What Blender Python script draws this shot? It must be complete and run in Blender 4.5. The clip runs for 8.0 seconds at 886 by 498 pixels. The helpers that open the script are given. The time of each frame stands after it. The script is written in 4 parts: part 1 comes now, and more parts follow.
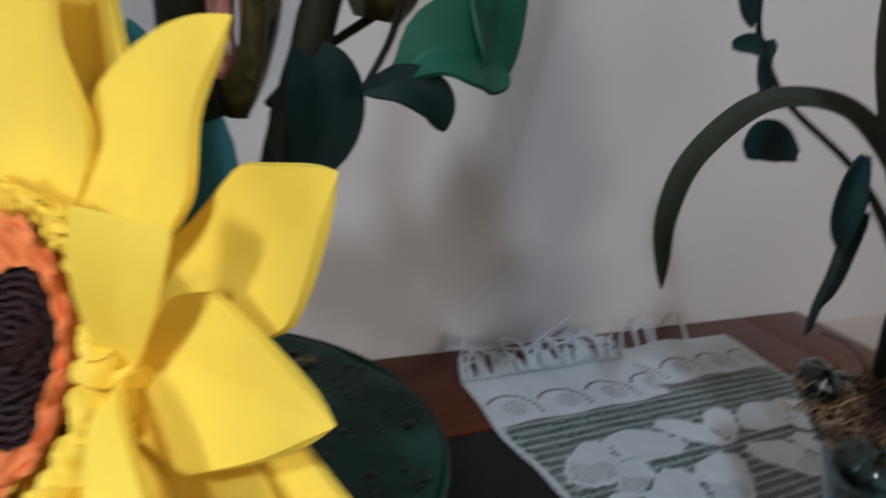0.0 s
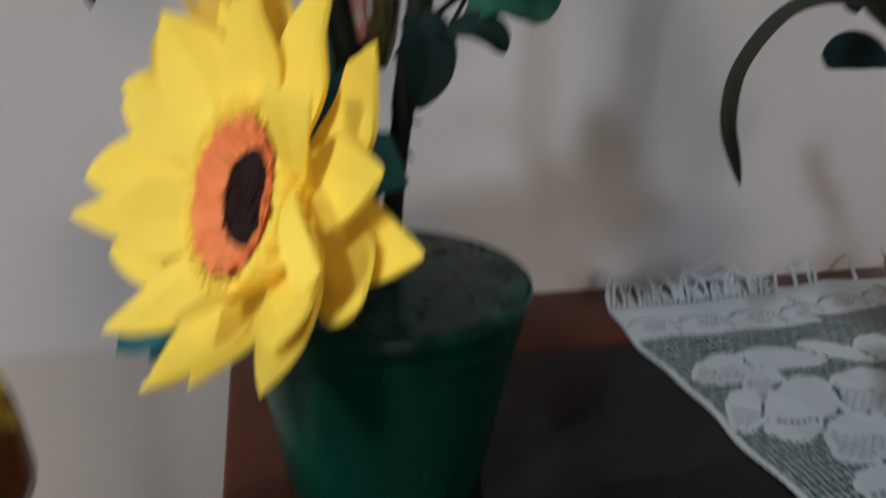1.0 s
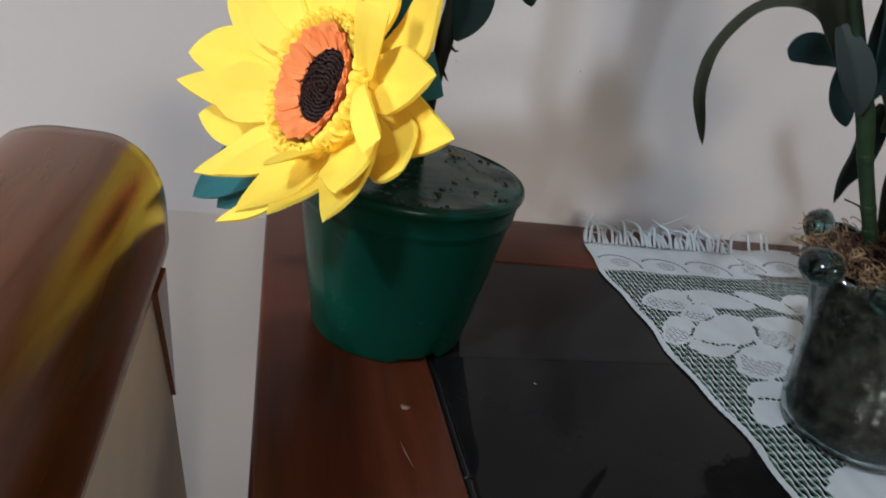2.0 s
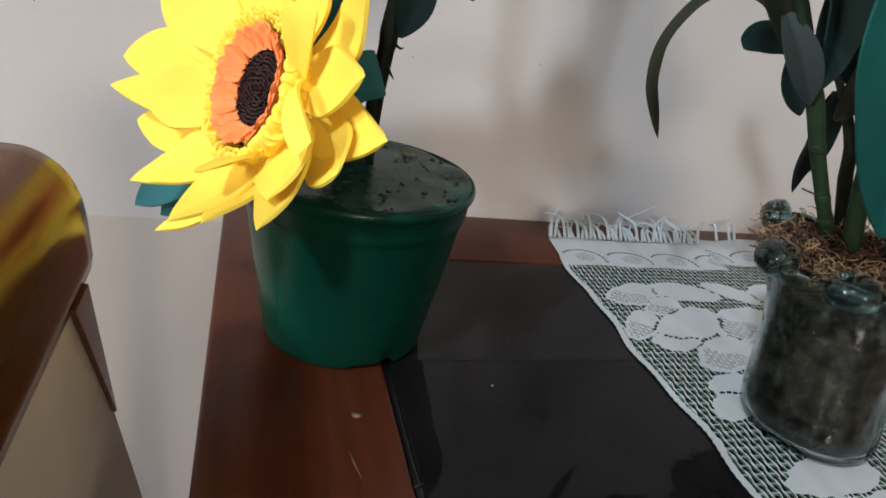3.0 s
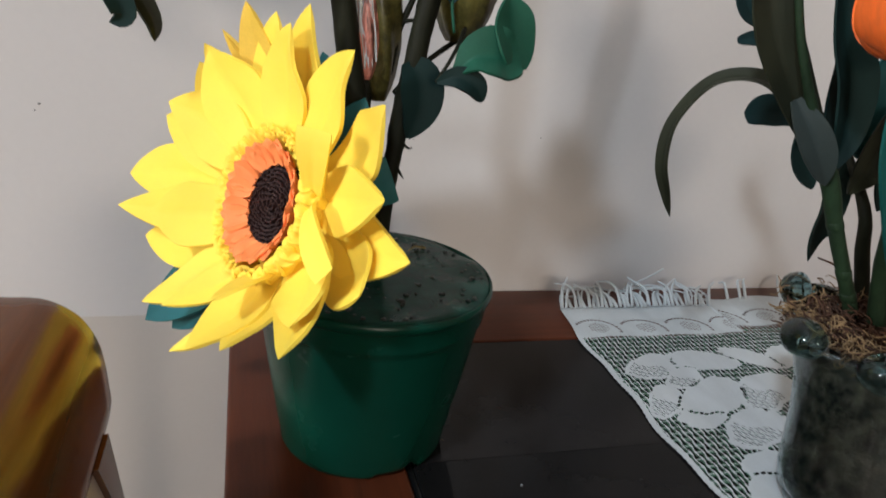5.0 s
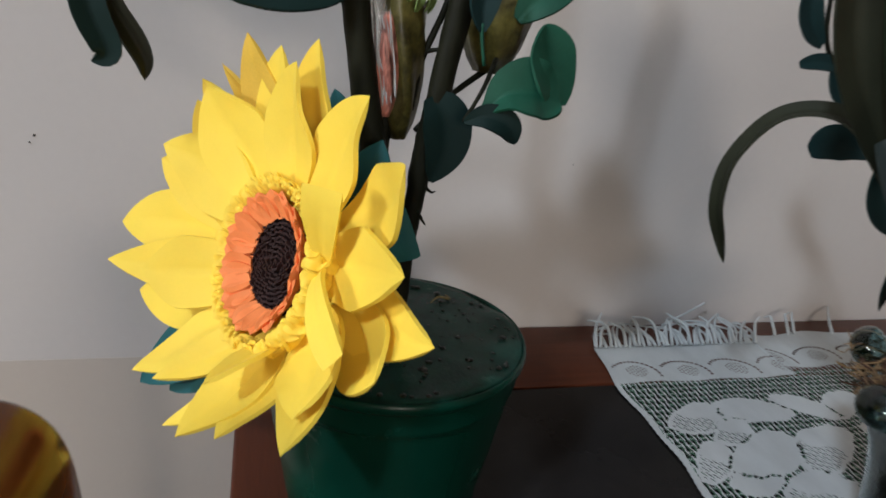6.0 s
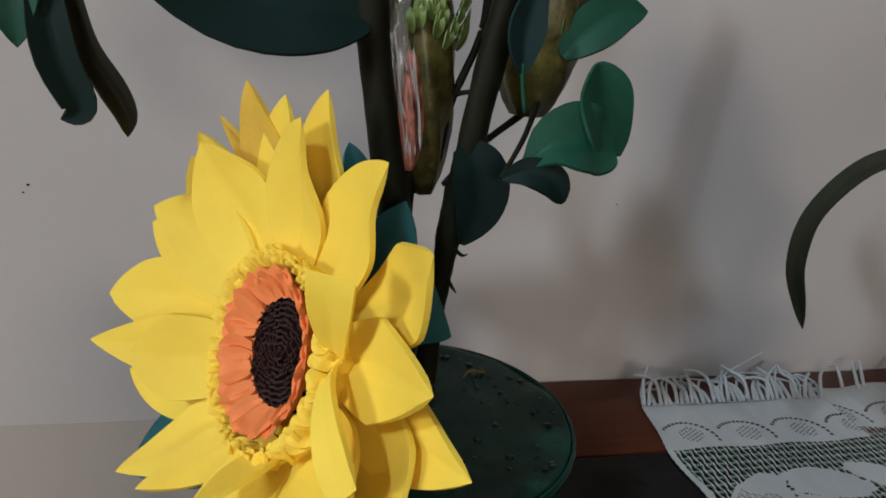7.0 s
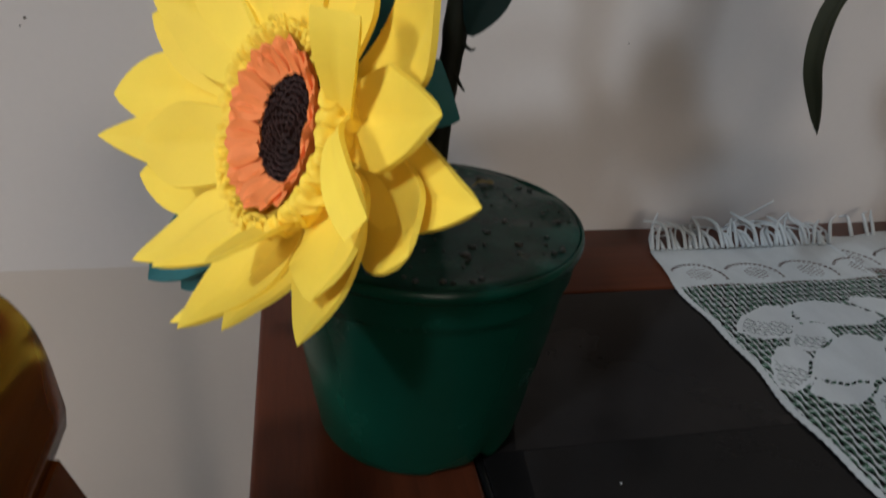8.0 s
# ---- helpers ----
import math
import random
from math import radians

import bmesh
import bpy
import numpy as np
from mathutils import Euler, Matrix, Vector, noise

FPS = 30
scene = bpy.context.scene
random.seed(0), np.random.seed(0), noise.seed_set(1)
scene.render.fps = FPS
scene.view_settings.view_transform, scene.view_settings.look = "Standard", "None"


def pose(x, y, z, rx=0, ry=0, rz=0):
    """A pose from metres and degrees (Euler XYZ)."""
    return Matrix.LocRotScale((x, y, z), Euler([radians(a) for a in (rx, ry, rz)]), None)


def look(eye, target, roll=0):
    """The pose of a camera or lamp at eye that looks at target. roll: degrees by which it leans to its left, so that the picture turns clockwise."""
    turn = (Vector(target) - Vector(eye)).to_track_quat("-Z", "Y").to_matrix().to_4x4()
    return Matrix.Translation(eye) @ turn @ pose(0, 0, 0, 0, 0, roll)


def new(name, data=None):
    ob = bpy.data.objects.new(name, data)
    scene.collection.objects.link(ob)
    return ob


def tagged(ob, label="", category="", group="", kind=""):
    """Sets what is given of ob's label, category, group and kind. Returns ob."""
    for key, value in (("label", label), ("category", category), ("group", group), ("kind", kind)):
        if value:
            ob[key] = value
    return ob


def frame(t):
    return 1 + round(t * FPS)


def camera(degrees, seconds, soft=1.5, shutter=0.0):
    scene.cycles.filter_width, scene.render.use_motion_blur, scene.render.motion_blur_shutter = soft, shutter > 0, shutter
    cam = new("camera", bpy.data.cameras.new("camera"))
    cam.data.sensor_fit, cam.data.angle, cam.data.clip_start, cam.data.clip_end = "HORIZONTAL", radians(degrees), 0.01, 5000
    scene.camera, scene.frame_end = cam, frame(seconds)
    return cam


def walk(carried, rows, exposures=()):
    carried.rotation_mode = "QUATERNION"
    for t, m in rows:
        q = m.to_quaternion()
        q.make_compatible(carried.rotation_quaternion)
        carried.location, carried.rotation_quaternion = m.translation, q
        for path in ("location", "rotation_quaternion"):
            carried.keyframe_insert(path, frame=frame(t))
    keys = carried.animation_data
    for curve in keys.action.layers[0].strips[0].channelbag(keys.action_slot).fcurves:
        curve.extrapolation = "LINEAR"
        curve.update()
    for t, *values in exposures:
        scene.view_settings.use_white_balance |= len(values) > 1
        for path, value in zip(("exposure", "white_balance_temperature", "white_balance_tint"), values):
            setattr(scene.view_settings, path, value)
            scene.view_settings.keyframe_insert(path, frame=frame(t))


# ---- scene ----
cam = camera(65.76, 8.0, 1.7, 0.5)
# seconds, eye, target, roll
PATH = [
    (0, (-0.0625, -0.1961, 1.0166), (0.9867, 1.3307, 0.3768), 11.49),
    (0.2, (-0.0675, -0.2126, 1.0226), (0.8171, 1.3803, 0.3003), 5.34),
    (0.5, (-0.0513, -0.2566, 1.0273), (0.6230, 1.4340, 0.3001), -7.20),
    (0.8, (-0.0513, -0.2994, 1.0173), (0.5532, 1.5065, 0.5538), -4.10),
    (1, (-0.0556, -0.3230, 1.0037), (0.4283, 1.4527, 0.3299), 2.11),
    (1.2, (-0.0610, -0.3492, 0.9940), (0.3804, 1.3985, 0.2243), 7.86),
    (1.5, (-0.0746, -0.3752, 1.0081), (0.3904, 1.3614, 0.2273), 11.62),
    (2, (-0.0903, -0.4219, 1.0080), (0.4152, 1.2945, 0.2080), 11.25),
    (2.2, (-0.0808, -0.4230, 1.0104), (0.4407, 1.2781, 0.1884), 10.79),
    (3.3, (-0.0654, -0.4137, 1.0136), (0.4839, 1.2930, 0.2217), 9.82),
    (3.5, (-0.0673, -0.4131, 1.0147), (0.4857, 1.2978, 0.2346), 9.44),
    (4, (-0.0698, -0.4083, 1.0178), (0.4902, 1.3008, 0.2387), 9.59),
    (4.5, (-0.0774, -0.4019, 1.0291), (0.5007, 1.3376, 0.3352), 8.12),
    (4.7, (-0.0782, -0.3978, 1.0327), (0.4944, 1.3394, 0.3285), 7.32),
    (5.8, (-0.0735, -0.3554, 1.0563), (0.4465, 1.4162, 0.3985), 6.42),
    (6, (-0.0685, -0.3365, 1.0512), (0.4299, 1.4252, 0.3517), 6.25),
    (6.5, (-0.0588, -0.2781, 1.0433), (0.4010, 1.4949, 0.3456), 6.86),
    (7, (-0.0588, -0.2777, 1.0570), (0.3684, 1.5169, 0.3949), 4.97),
    (7.5, (-0.0618, -0.2894, 1.0353), (0.3564, 1.4568, 0.2495), 3.73),
    (8, (-0.0592, -0.2980, 1.0048), (0.3410, 1.4031, 0.1173), 4.12),
]
EXPOSURES = [(0.0, -0.70, 5950, 10), (0.5, -0.92, 6250, 10), (1.0, -0.86, 6200, 10), (1.6, -0.46, 6200, 10), (2.2, -0.28, 6100, 10), (3.3, -0.03, 6450, 10), (4.7, -0.13, 6450, 10), (5.8, -0.48, 6300, 10), (7.0, -0.95, 6350, 10), (8.0, -0.90, 6450, 10)]
walk(cam, [(t, look(eye, target, roll)) for t, eye, target, roll in PATH], EXPOSURES)

# ---- daylight ----
world = bpy.data.worlds.new("sky")
scene.world = world
world.use_nodes = True
sky = world.node_tree.nodes.new("ShaderNodeTexSky")
sky.sky_type, sky.sun_disc = "NISHITA", False
sky.sun_elevation, sky.sun_rotation = radians(35), radians(-60)
world.node_tree.nodes["Background"].inputs["Strength"].default_value = 0.12
world.node_tree.links.new(sky.outputs["Color"], world.node_tree.nodes["Background"].inputs["Color"])


def window_lamp(name, place, aim, width, height, watts, colour):
    data = bpy.data.lights.new(name, "AREA")
    data.shape, data.size, data.size_y, data.energy, data.color = "RECTANGLE", width, height, watts, colour
    ob = new(name, data)
    ob.matrix_world = look(place, aim)
    return ob


# a high small window and a lower one in the west wall
COOL, PLAIN, WARM = (0.84, 0.975, 1.12), (1.0, 0.975, 0.93), (1.10, 0.97, 0.83)
window_lamp("daylight", (-2.16, -2.00, 3.45), (-1.61, -1.49, 2.79), 0.28, 0.28, 100, COOL)
window_lamp("daylight", (-2.16, -0.97, 1.42), (-1.24, -0.59, 1.30), 0.4, 0.4, 36, PLAIN)
# wide fill lamp to the south, added with no known window behind it
window_lamp("daylight", (-0.20, -5.56, 1.95), (-0.17, -4.56, 1.80), 1.3, 0.8, 84, WARM)


# ---- materials ----
def mat(name, colour, rough=0.5, var=0.15, scale=30.0, fine=300.0, bump=0.1, depth=0.0005, stretch=(1, 1, 1), metal=0.0,
        coat=0.0, spec=0.5, trans=0.0, rvar=0.1, sheen=0.0, random=0.0, sub=0.0):
    m = bpy.data.materials.new(name)
    m.use_nodes = True
    nodes, links = m.node_tree.nodes, m.node_tree.links
    b = nodes["Principled BSDF"]
    co = nodes.new("ShaderNodeTexCoord")
    mp = nodes.new("ShaderNodeMapping")
    mp.inputs["Scale"].default_value = stretch
    links.new(co.outputs["Object"], mp.inputs["Vector"])
    n1, n2 = nodes.new("ShaderNodeTexNoise"), nodes.new("ShaderNodeTexNoise")
    for n, s, d in ((n1, scale, 4), (n2, fine, 3)):
        n.inputs["Scale"].default_value, n.inputs["Detail"].default_value = s, d
        links.new(mp.outputs["Vector"], n.inputs["Vector"])
    add = nodes.new("ShaderNodeMath")
    add.operation = "MULTIPLY_ADD"
    add.inputs[1].default_value = 0.35
    links.new(n2.outputs["Fac"], add.inputs[0])
    links.new(n1.outputs["Fac"], add.inputs[2])
    value = nodes.new("ShaderNodeMapRange")
    value.inputs["From Min"].default_value, value.inputs["From Max"].default_value = 0.35, 1.0
    value.inputs["To Min"].default_value, value.inputs["To Max"].default_value = 1 - var, 1 + var
    links.new(add.outputs[0], value.inputs["Value"])
    out = value.outputs[0]
    if random:
        info = nodes.new("ShaderNodeObjectInfo")
        rr = nodes.new("ShaderNodeMapRange")
        rr.inputs["To Min"].default_value, rr.inputs["To Max"].default_value = 1 - random, 1 + random
        links.new(info.outputs["Random"], rr.inputs["Value"])
        mul = nodes.new("ShaderNodeMath")
        mul.operation = "MULTIPLY"
        links.new(out, mul.inputs[0])
        links.new(rr.outputs[0], mul.inputs[1])
        out = mul.outputs[0]
    vm = nodes.new("ShaderNodeVectorMath")
    vm.operation = "SCALE"
    vm.inputs[0].default_value = colour
    links.new(out, vm.inputs["Scale"])
    links.new(vm.outputs["Vector"], b.inputs["Base Color"])
    rm = nodes.new("ShaderNodeMapRange")
    rm.inputs["To Min"].default_value, rm.inputs["To Max"].default_value = max(0.01, rough - rvar * rough), min(1, rough + rvar * rough)
    links.new(n1.outputs["Fac"], rm.inputs["Value"])
    links.new(rm.outputs[0], b.inputs["Roughness"])
    if bump:
        bp = nodes.new("ShaderNodeBump")
        bp.inputs["Strength"].default_value, bp.inputs["Distance"].default_value = bump, depth
        links.new(add.outputs[0], bp.inputs["Height"])
        links.new(bp.outputs["Normal"], b.inputs["Normal"])
    b.inputs["Metallic"].default_value = metal
    b.inputs["Coat Weight"].default_value = coat
    b.inputs["Coat Roughness"].default_value = 0.12
    b.inputs["Specular IOR Level"].default_value = spec
    b.inputs["Transmission Weight"].default_value = trans
    b.inputs["Sheen Weight"].default_value = sheen
    b.inputs["Subsurface Weight"].default_value = sub
    b.inputs["Subsurface Radius"].default_value = (0.004, 0.003, 0.001)
    b.inputs["Subsurface Scale"].default_value = 1.0
    return m


M_WALL = mat("wall_paint", (0.625, 0.584, 0.555), 0.75, 0.035, 2.2, 160, 0.25, 0.0006)
M_WALLLOW = mat("lower_wall_tone", (0.56, 0.494, 0.433), 0.7, 0.035, 2.5, 160, 0.25, 0.0006)
M_DIMWALL = mat("dim_unseen_wall", (0.28, 0.205, 0.15), 0.5, 0.2, 4, 60, 0.2, 0.0006, (6, 6, 0.6))
M_CEIL = mat("ceiling_paint", (0.36, 0.34, 0.31), 0.8, 0.03, 2, 80)
M_FLOOR = mat("floor_tile", (0.15, 0.11, 0.085), 0.35, 0.12, 5, 60)
M_FRAME = mat("window_paint", (0.75, 0.74, 0.72), 0.4, 0.04, 12, 120)
M_WOOD = mat("mahogany", (0.084, 0.0215, 0.009), 0.30, 0.30, 14, 90, 0.12, 0.0003, (9, 0.6, 9), coat=0.03, spec=0.16)
M_WOODX = mat("mahogany_cross", (0.084, 0.0215, 0.009), 0.30, 0.30, 14, 90, 0.12, 0.0003, (0.6, 9, 9), coat=0.03, spec=0.16)
M_BLACKGLASS = mat("black_glass", (0.008, 0.0075, 0.0075), 0.045, 0.3, 20, 300, 0.0, rvar=0.3, spec=0.12)
M_REARGLASS = mat("lighter_black_glass", (0.0115, 0.0102, 0.0100), 0.06, 0.5, 12, 90, 0.0, rvar=0.3, spec=0.14)
M_GROOVE = mat("black_sealant", (0.004, 0.004, 0.004), 0.35, 0.2, 50, 300)
M_POT = mat("green_plastic", (0.0025, 0.038, 0.024), 0.27, 0.08, 40, 500, 0.015, 0.0003, rvar=0.04, spec=0.22)
M_FILL = mat("pot_filling", (0.009, 0.043, 0.031), 0.22, 0.6, 70, 600, 0.4, 0.0010, rvar=0.7, spec=0.11)
M_GRIT = mat("dark_grit", (0.008, 0.012, 0.008), 0.4, 0.4, 200, 900, random=0.5)
M_STRAW = mat("dry_straw", (0.20, 0.15, 0.05), 0.8, 0.3, 100, 600)
M_YELLOW = mat("yellow_foam", (0.96, 0.695, 0.080), 0.62, 0.05, 45, 900, 0.12, 0.0003, random=0.035, spec=0.25, sub=0.05)
# darker copy of the yellow foam, with the shade put into its colour
M_YELLOWSHADE = mat("shaded_yellow_foam", (0.72, 0.46, 0.06), 0.62, 0.2, 35, 900, 0.12, 0.0003, spec=0.25)
M_FRILL = mat("yellow_foam_frill", (0.95, 0.665, 0.070), 0.62, 0.06, 60, 900, 0.12, 0.0003, random=0.06, spec=0.25)
M_ORANGE = mat("orange_foam", (0.88, 0.262, 0.080), 0.62, 0.10, 60, 900, 0.12, 0.0003, random=0.08, spec=0.25)
M_BROWN = mat("dark_brown_foam", (0.026, 0.012, 0.011), 0.7, 0.45, 140, 900, 0.4, 0.0006, spec=0.2)
M_TEAL = mat("teal_foam", (0.018, 0.115, 0.125), 0.6, 0.18, 50, 700, 0.15, 0.0004, spec=0.28)
M_LEAF = mat("green_foam_leaf", (0.010, 0.074, 0.044), 0.6, 0.22, 45, 700, 0.2, 0.0004, random=0.1, spec=0.28)
M_LEAFDARK = mat("dark_green_leaf", (0.004, 0.016, 0.014), 0.65, 0.25, 45, 700, 0.2, 0.0004, random=0.15, spec=0.18)
M_OLIVE = mat("olive_leaf", (0.017, 0.020, 0.0105), 0.6, 0.3, 40, 500, 0.2, 0.0004, (1, 1, 1), random=0.1, spec=0.28)
M_GREY = mat("grey_green_leaf", (0.030, 0.041, 0.038), 0.6, 0.2, 40, 500, 0.2, 0.0004, random=0.1, spec=0.28)
M_BLUELEAF = mat("blue_green_leaf", (0.008, 0.028, 0.029), 0.6, 0.22, 45, 600, 0.2, 0.0004, random=0.1, spec=0.2)
M_TEALLEAF = mat("bright_teal_leaf", (0.003, 0.064, 0.056), 0.6, 0.25, 35, 500, 0.15, 0.0004, spec=0.28)
M_STEM = mat("dark_stem_tape", (0.010, 0.0105, 0.0055), 0.6, 0.9, 60, 260, 0.7, 0.0010, (1, 1, 0.3), spec=0.14)
M_GSTEM = mat("green_stem_tape", (0.012, 0.028, 0.012), 0.6, 0.6, 60, 400, 0.5, 0.0008, (1, 1, 0.4), spec=0.28)
M_BUD = mat("green_bud", (0.085, 0.11, 0.025), 0.4, 0.5, 110, 500, 0.4, 0.001)
M_BUDDARK = mat("brown_green_bud", (0.080, 0.070, 0.018), 0.35, 1.1, 70, 400, 0.4, 0.001)
M_BUDTIP = mat("pale_green_bract", (0.17, 0.25, 0.075), 0.4, 0.3, 110, 500, 0.3, 0.0006)
M_PINK = mat("pink_bract", (0.52, 0.20, 0.15), 0.3, 1.6, 170, 900, 0.7, 0.0015, (1, 1, 0.22))
M_FILM = mat("clear_wrap", (0.92, 0.93, 0.93), 0.12, 0.02, 60, 200, 0.9, 0.004, (1, 1, 0.4), trans=0.86)
M_CREASE = mat("creased_wrap", (0.85, 0.86, 0.86), 0.15, 0.1, 60, 300, 0.6, 0.002, trans=0.45)
M_LACE = mat("white_lace", (0.52, 0.55, 0.555), 0.85, 0.16, 45, 1500, 0.8, 0.0006, (1, 0.35, 1), sheen=0.1)
M_LACEG = mat("green_lace_thread", (0.050, 0.135, 0.080), 0.85, 0.25, 60, 1200, 0.4, 0.0005)
M_VASE = mat("recycled_glass", (0.58, 0.66, 0.66), 0.06, 0.04, 30, 90, 0.35, 0.0020, trans=1.0, spec=0.22)
M_LOBE = mat("thick_teal_glass", (0.22, 0.38, 0.39), 0.04, 0.04, 30, 90, 0.4, 0.0025, trans=1.0)
M_SOIL = mat("vase_soil", (0.060, 0.050, 0.036), 0.8, 1.9, 110, 420, 1.0, 0.004)
M_MOSS = mat("brown_moss", (0.060, 0.025, 0.012), 0.9, 0.45, 90, 500, random=0.2)
M_MOSSL = mat("tan_moss", (0.20, 0.125, 0.060), 0.9, 0.4, 90, 500, random=0.2)
M_TULIP = mat("orange_petal", (0.85, 0.145, 0.018), 0.5, 0.18, 40, 400, 0.3, 0.0006, (6, 6, 1))
M_CHAIR = mat("lacquered_chair_wood", (0.115, 0.036, 0.0095), 0.20, 0.30, 12, 80, 0.06, 0.0003, (9, 0.6, 9), coat=0.06, spec=0.26)
M_CLOTH = mat("beige_upholstery", (0.68, 0.62, 0.55), 0.85, 0.10, 25, 700, 0.4, 0.0006, sheen=0.2)
M_MARK = mat("pale_scuff", (0.22, 0.13, 0.09), 0.6, 0.2, 200, 900)
M_DIRT = mat("dirt_speck", (0.05, 0.045, 0.04), 0.8, 0.3, 200, 900)


# ---- mesh helpers ----
def thing(name, place, label, category, group="", kind=""):
    ob = new(name)
    ob.empty_display_size = 0.02
    ob.location = place
    return tagged(ob, label, category, group, kind)


def origin_of(ob):
    v = Vector((0, 0, 0))
    while ob:
        v += ob.location
        ob = ob.parent
    return v


def mesh_of(name, verts, faces, material, smooth=True):
    me = bpy.data.meshes.new(name)
    me.from_pydata([tuple(v) for v in verts], [], faces)
    me.materials.append(material)
    if smooth:
        me.polygons.foreach_set("use_smooth", [True] * len(me.polygons))
    me.update()
    return me


def part(name, geo, material, parent=None, label="", smooth=True):
    """A mesh object in world places, child of parent."""
    verts, faces = geo
    base = origin_of(parent) if parent else Vector((0, 0, 0))
    ob = new(name, mesh_of(name, [Vector(v) - base for v in verts], faces, material, smooth))
    if parent:
        ob.parent = parent
    if label:
        ob["label"] = label
    return ob


def from_bm(bm):
    bm.verts.index_update()
    geo = [v.co.copy() for v in bm.verts], [[v.index for v in f.verts] for f in bm.faces]
    bm.free()
    return geo


def box(x0, x1, y0, y1, z0, z1, bevel=0.0, segments=2):
    bm = bmesh.new()
    bmesh.ops.create_cube(bm, size=1)
    for v in bm.verts:
        v.co = ((x0 + x1) / 2 + v.co.x * (x1 - x0), (y0 + y1) / 2 + v.co.y * (y1 - y0), (z0 + z1) / 2 + v.co.z * (z1 - z0))
    if bevel:
        bmesh.ops.bevel(bm, geom=bm.edges[:], offset=bevel, segments=segments, affect="EDGES", profile=0.6)
    return from_bm(bm)


def curve_points(ctrl, n):
    """Catmull-Rom through the control places."""
    c = [Vector(p) for p in ctrl]
    c = [c[0] * 2 - c[1]] + c + [c[-1] * 2 - c[-2]]
    out = []
    for i in range(n):
        s = i / (n - 1) * (len(c) - 3)
        k = min(int(s), len(c) - 4)
        u = s - k
        a, b, d, e = c[k:k + 4]
        out.append(0.5 * ((2 * b) + (d - a) * u + (2 * a - 5 * b + 4 * d - e) * u * u + (3 * b - a - 3 * d + e) * u ** 3))
    return out


def tube(ctrl, radii, n=24, seg=10, rough=0.0, seed=0):
    pts = curve_points(ctrl, n)
    rnd = random.Random(seed)
    verts, faces = [], []
    up = Vector((0.31, 0.11, 0.94))
    for i, p in enumerate(pts):
        t = (pts[min(i + 1, n - 1)] - pts[max(i - 1, 0)]).normalized()
        a = t.cross(up)
        if a.length < 1e-3:
            a = t.cross(Vector((1, 0, 0)))
        a.normalize()
        b = t.cross(a)
        s = i / (n - 1) * (len(radii) - 1)
        k = min(int(s), len(radii) - 2)
        r = radii[k] + (radii[k + 1] - radii[k]) * (s - k)
        for j in range(seg):
            w = 2 * math.pi * j / seg
            rr = r * (1 + rough * (rnd.random() - 0.5))
            verts.append(p + (a * math.cos(w) + b * math.sin(w)) * rr)
    for i in range(n - 1):
        for j in range(seg):
            k = (j + 1) % seg
            faces.append((i * seg + j, i * seg + k, (i + 1) * seg + k, (i + 1) * seg + j))
    faces.append(tuple(range(seg))[::-1])
    faces.append(tuple((n - 1) * seg + j for j in range(seg)))
    return verts, faces


def sheet(rows, thick, taper=None):
    """A thin solid from a grid of places."""
    nr, nc = len(rows), len(rows[0])
    g = np.array([[tuple(p) for p in r] for r in rows])
    du, dv = np.gradient(g, axis=0), np.gradient(g, axis=1)
    nrm = np.cross(du, dv)
    nrm /= np.linalg.norm(nrm, axis=2, keepdims=True) + 1e-12
    if taper is not None:
        nrm *= np.array(taper)[:, None, None]
        nrm[-1] = 0
        for j in range(nc):
            nrm[-2, j] = nrm[-3, j] * 0.6
    top, bot = g + nrm * thick / 2, g - nrm * thick / 2
    verts = [Vector(v) for v in top.reshape(-1, 3)] + [Vector(v) for v in bot.reshape(-1, 3)]
    off = nr * nc
    faces = []
    for i in range(nr - 1):
        for j in range(nc - 1):
            a, b, c, d = i * nc + j, i * nc + j + 1, (i + 1) * nc + j + 1, (i + 1) * nc + j
            faces += [(a, b, c, d), (off + d, off + c, off + b, off + a)]
    ring = [j for j in range(nc)] + [i * nc + nc - 1 for i in range(1, nr)] + [(nr - 1) * nc + j for j in range(nc - 2, -1, -1)] + [i * nc for i in range(nr - 2, 0, -1)]
    start, m = len(verts), len(ring)
    verts += [verts[a] for a in ring] + [verts[off + a] for a in ring]
    for k in range(m):
        q = (k + 1) % m
        faces.append((start + q, start + k, start + m + k, start + m + q))
    return verts, faces


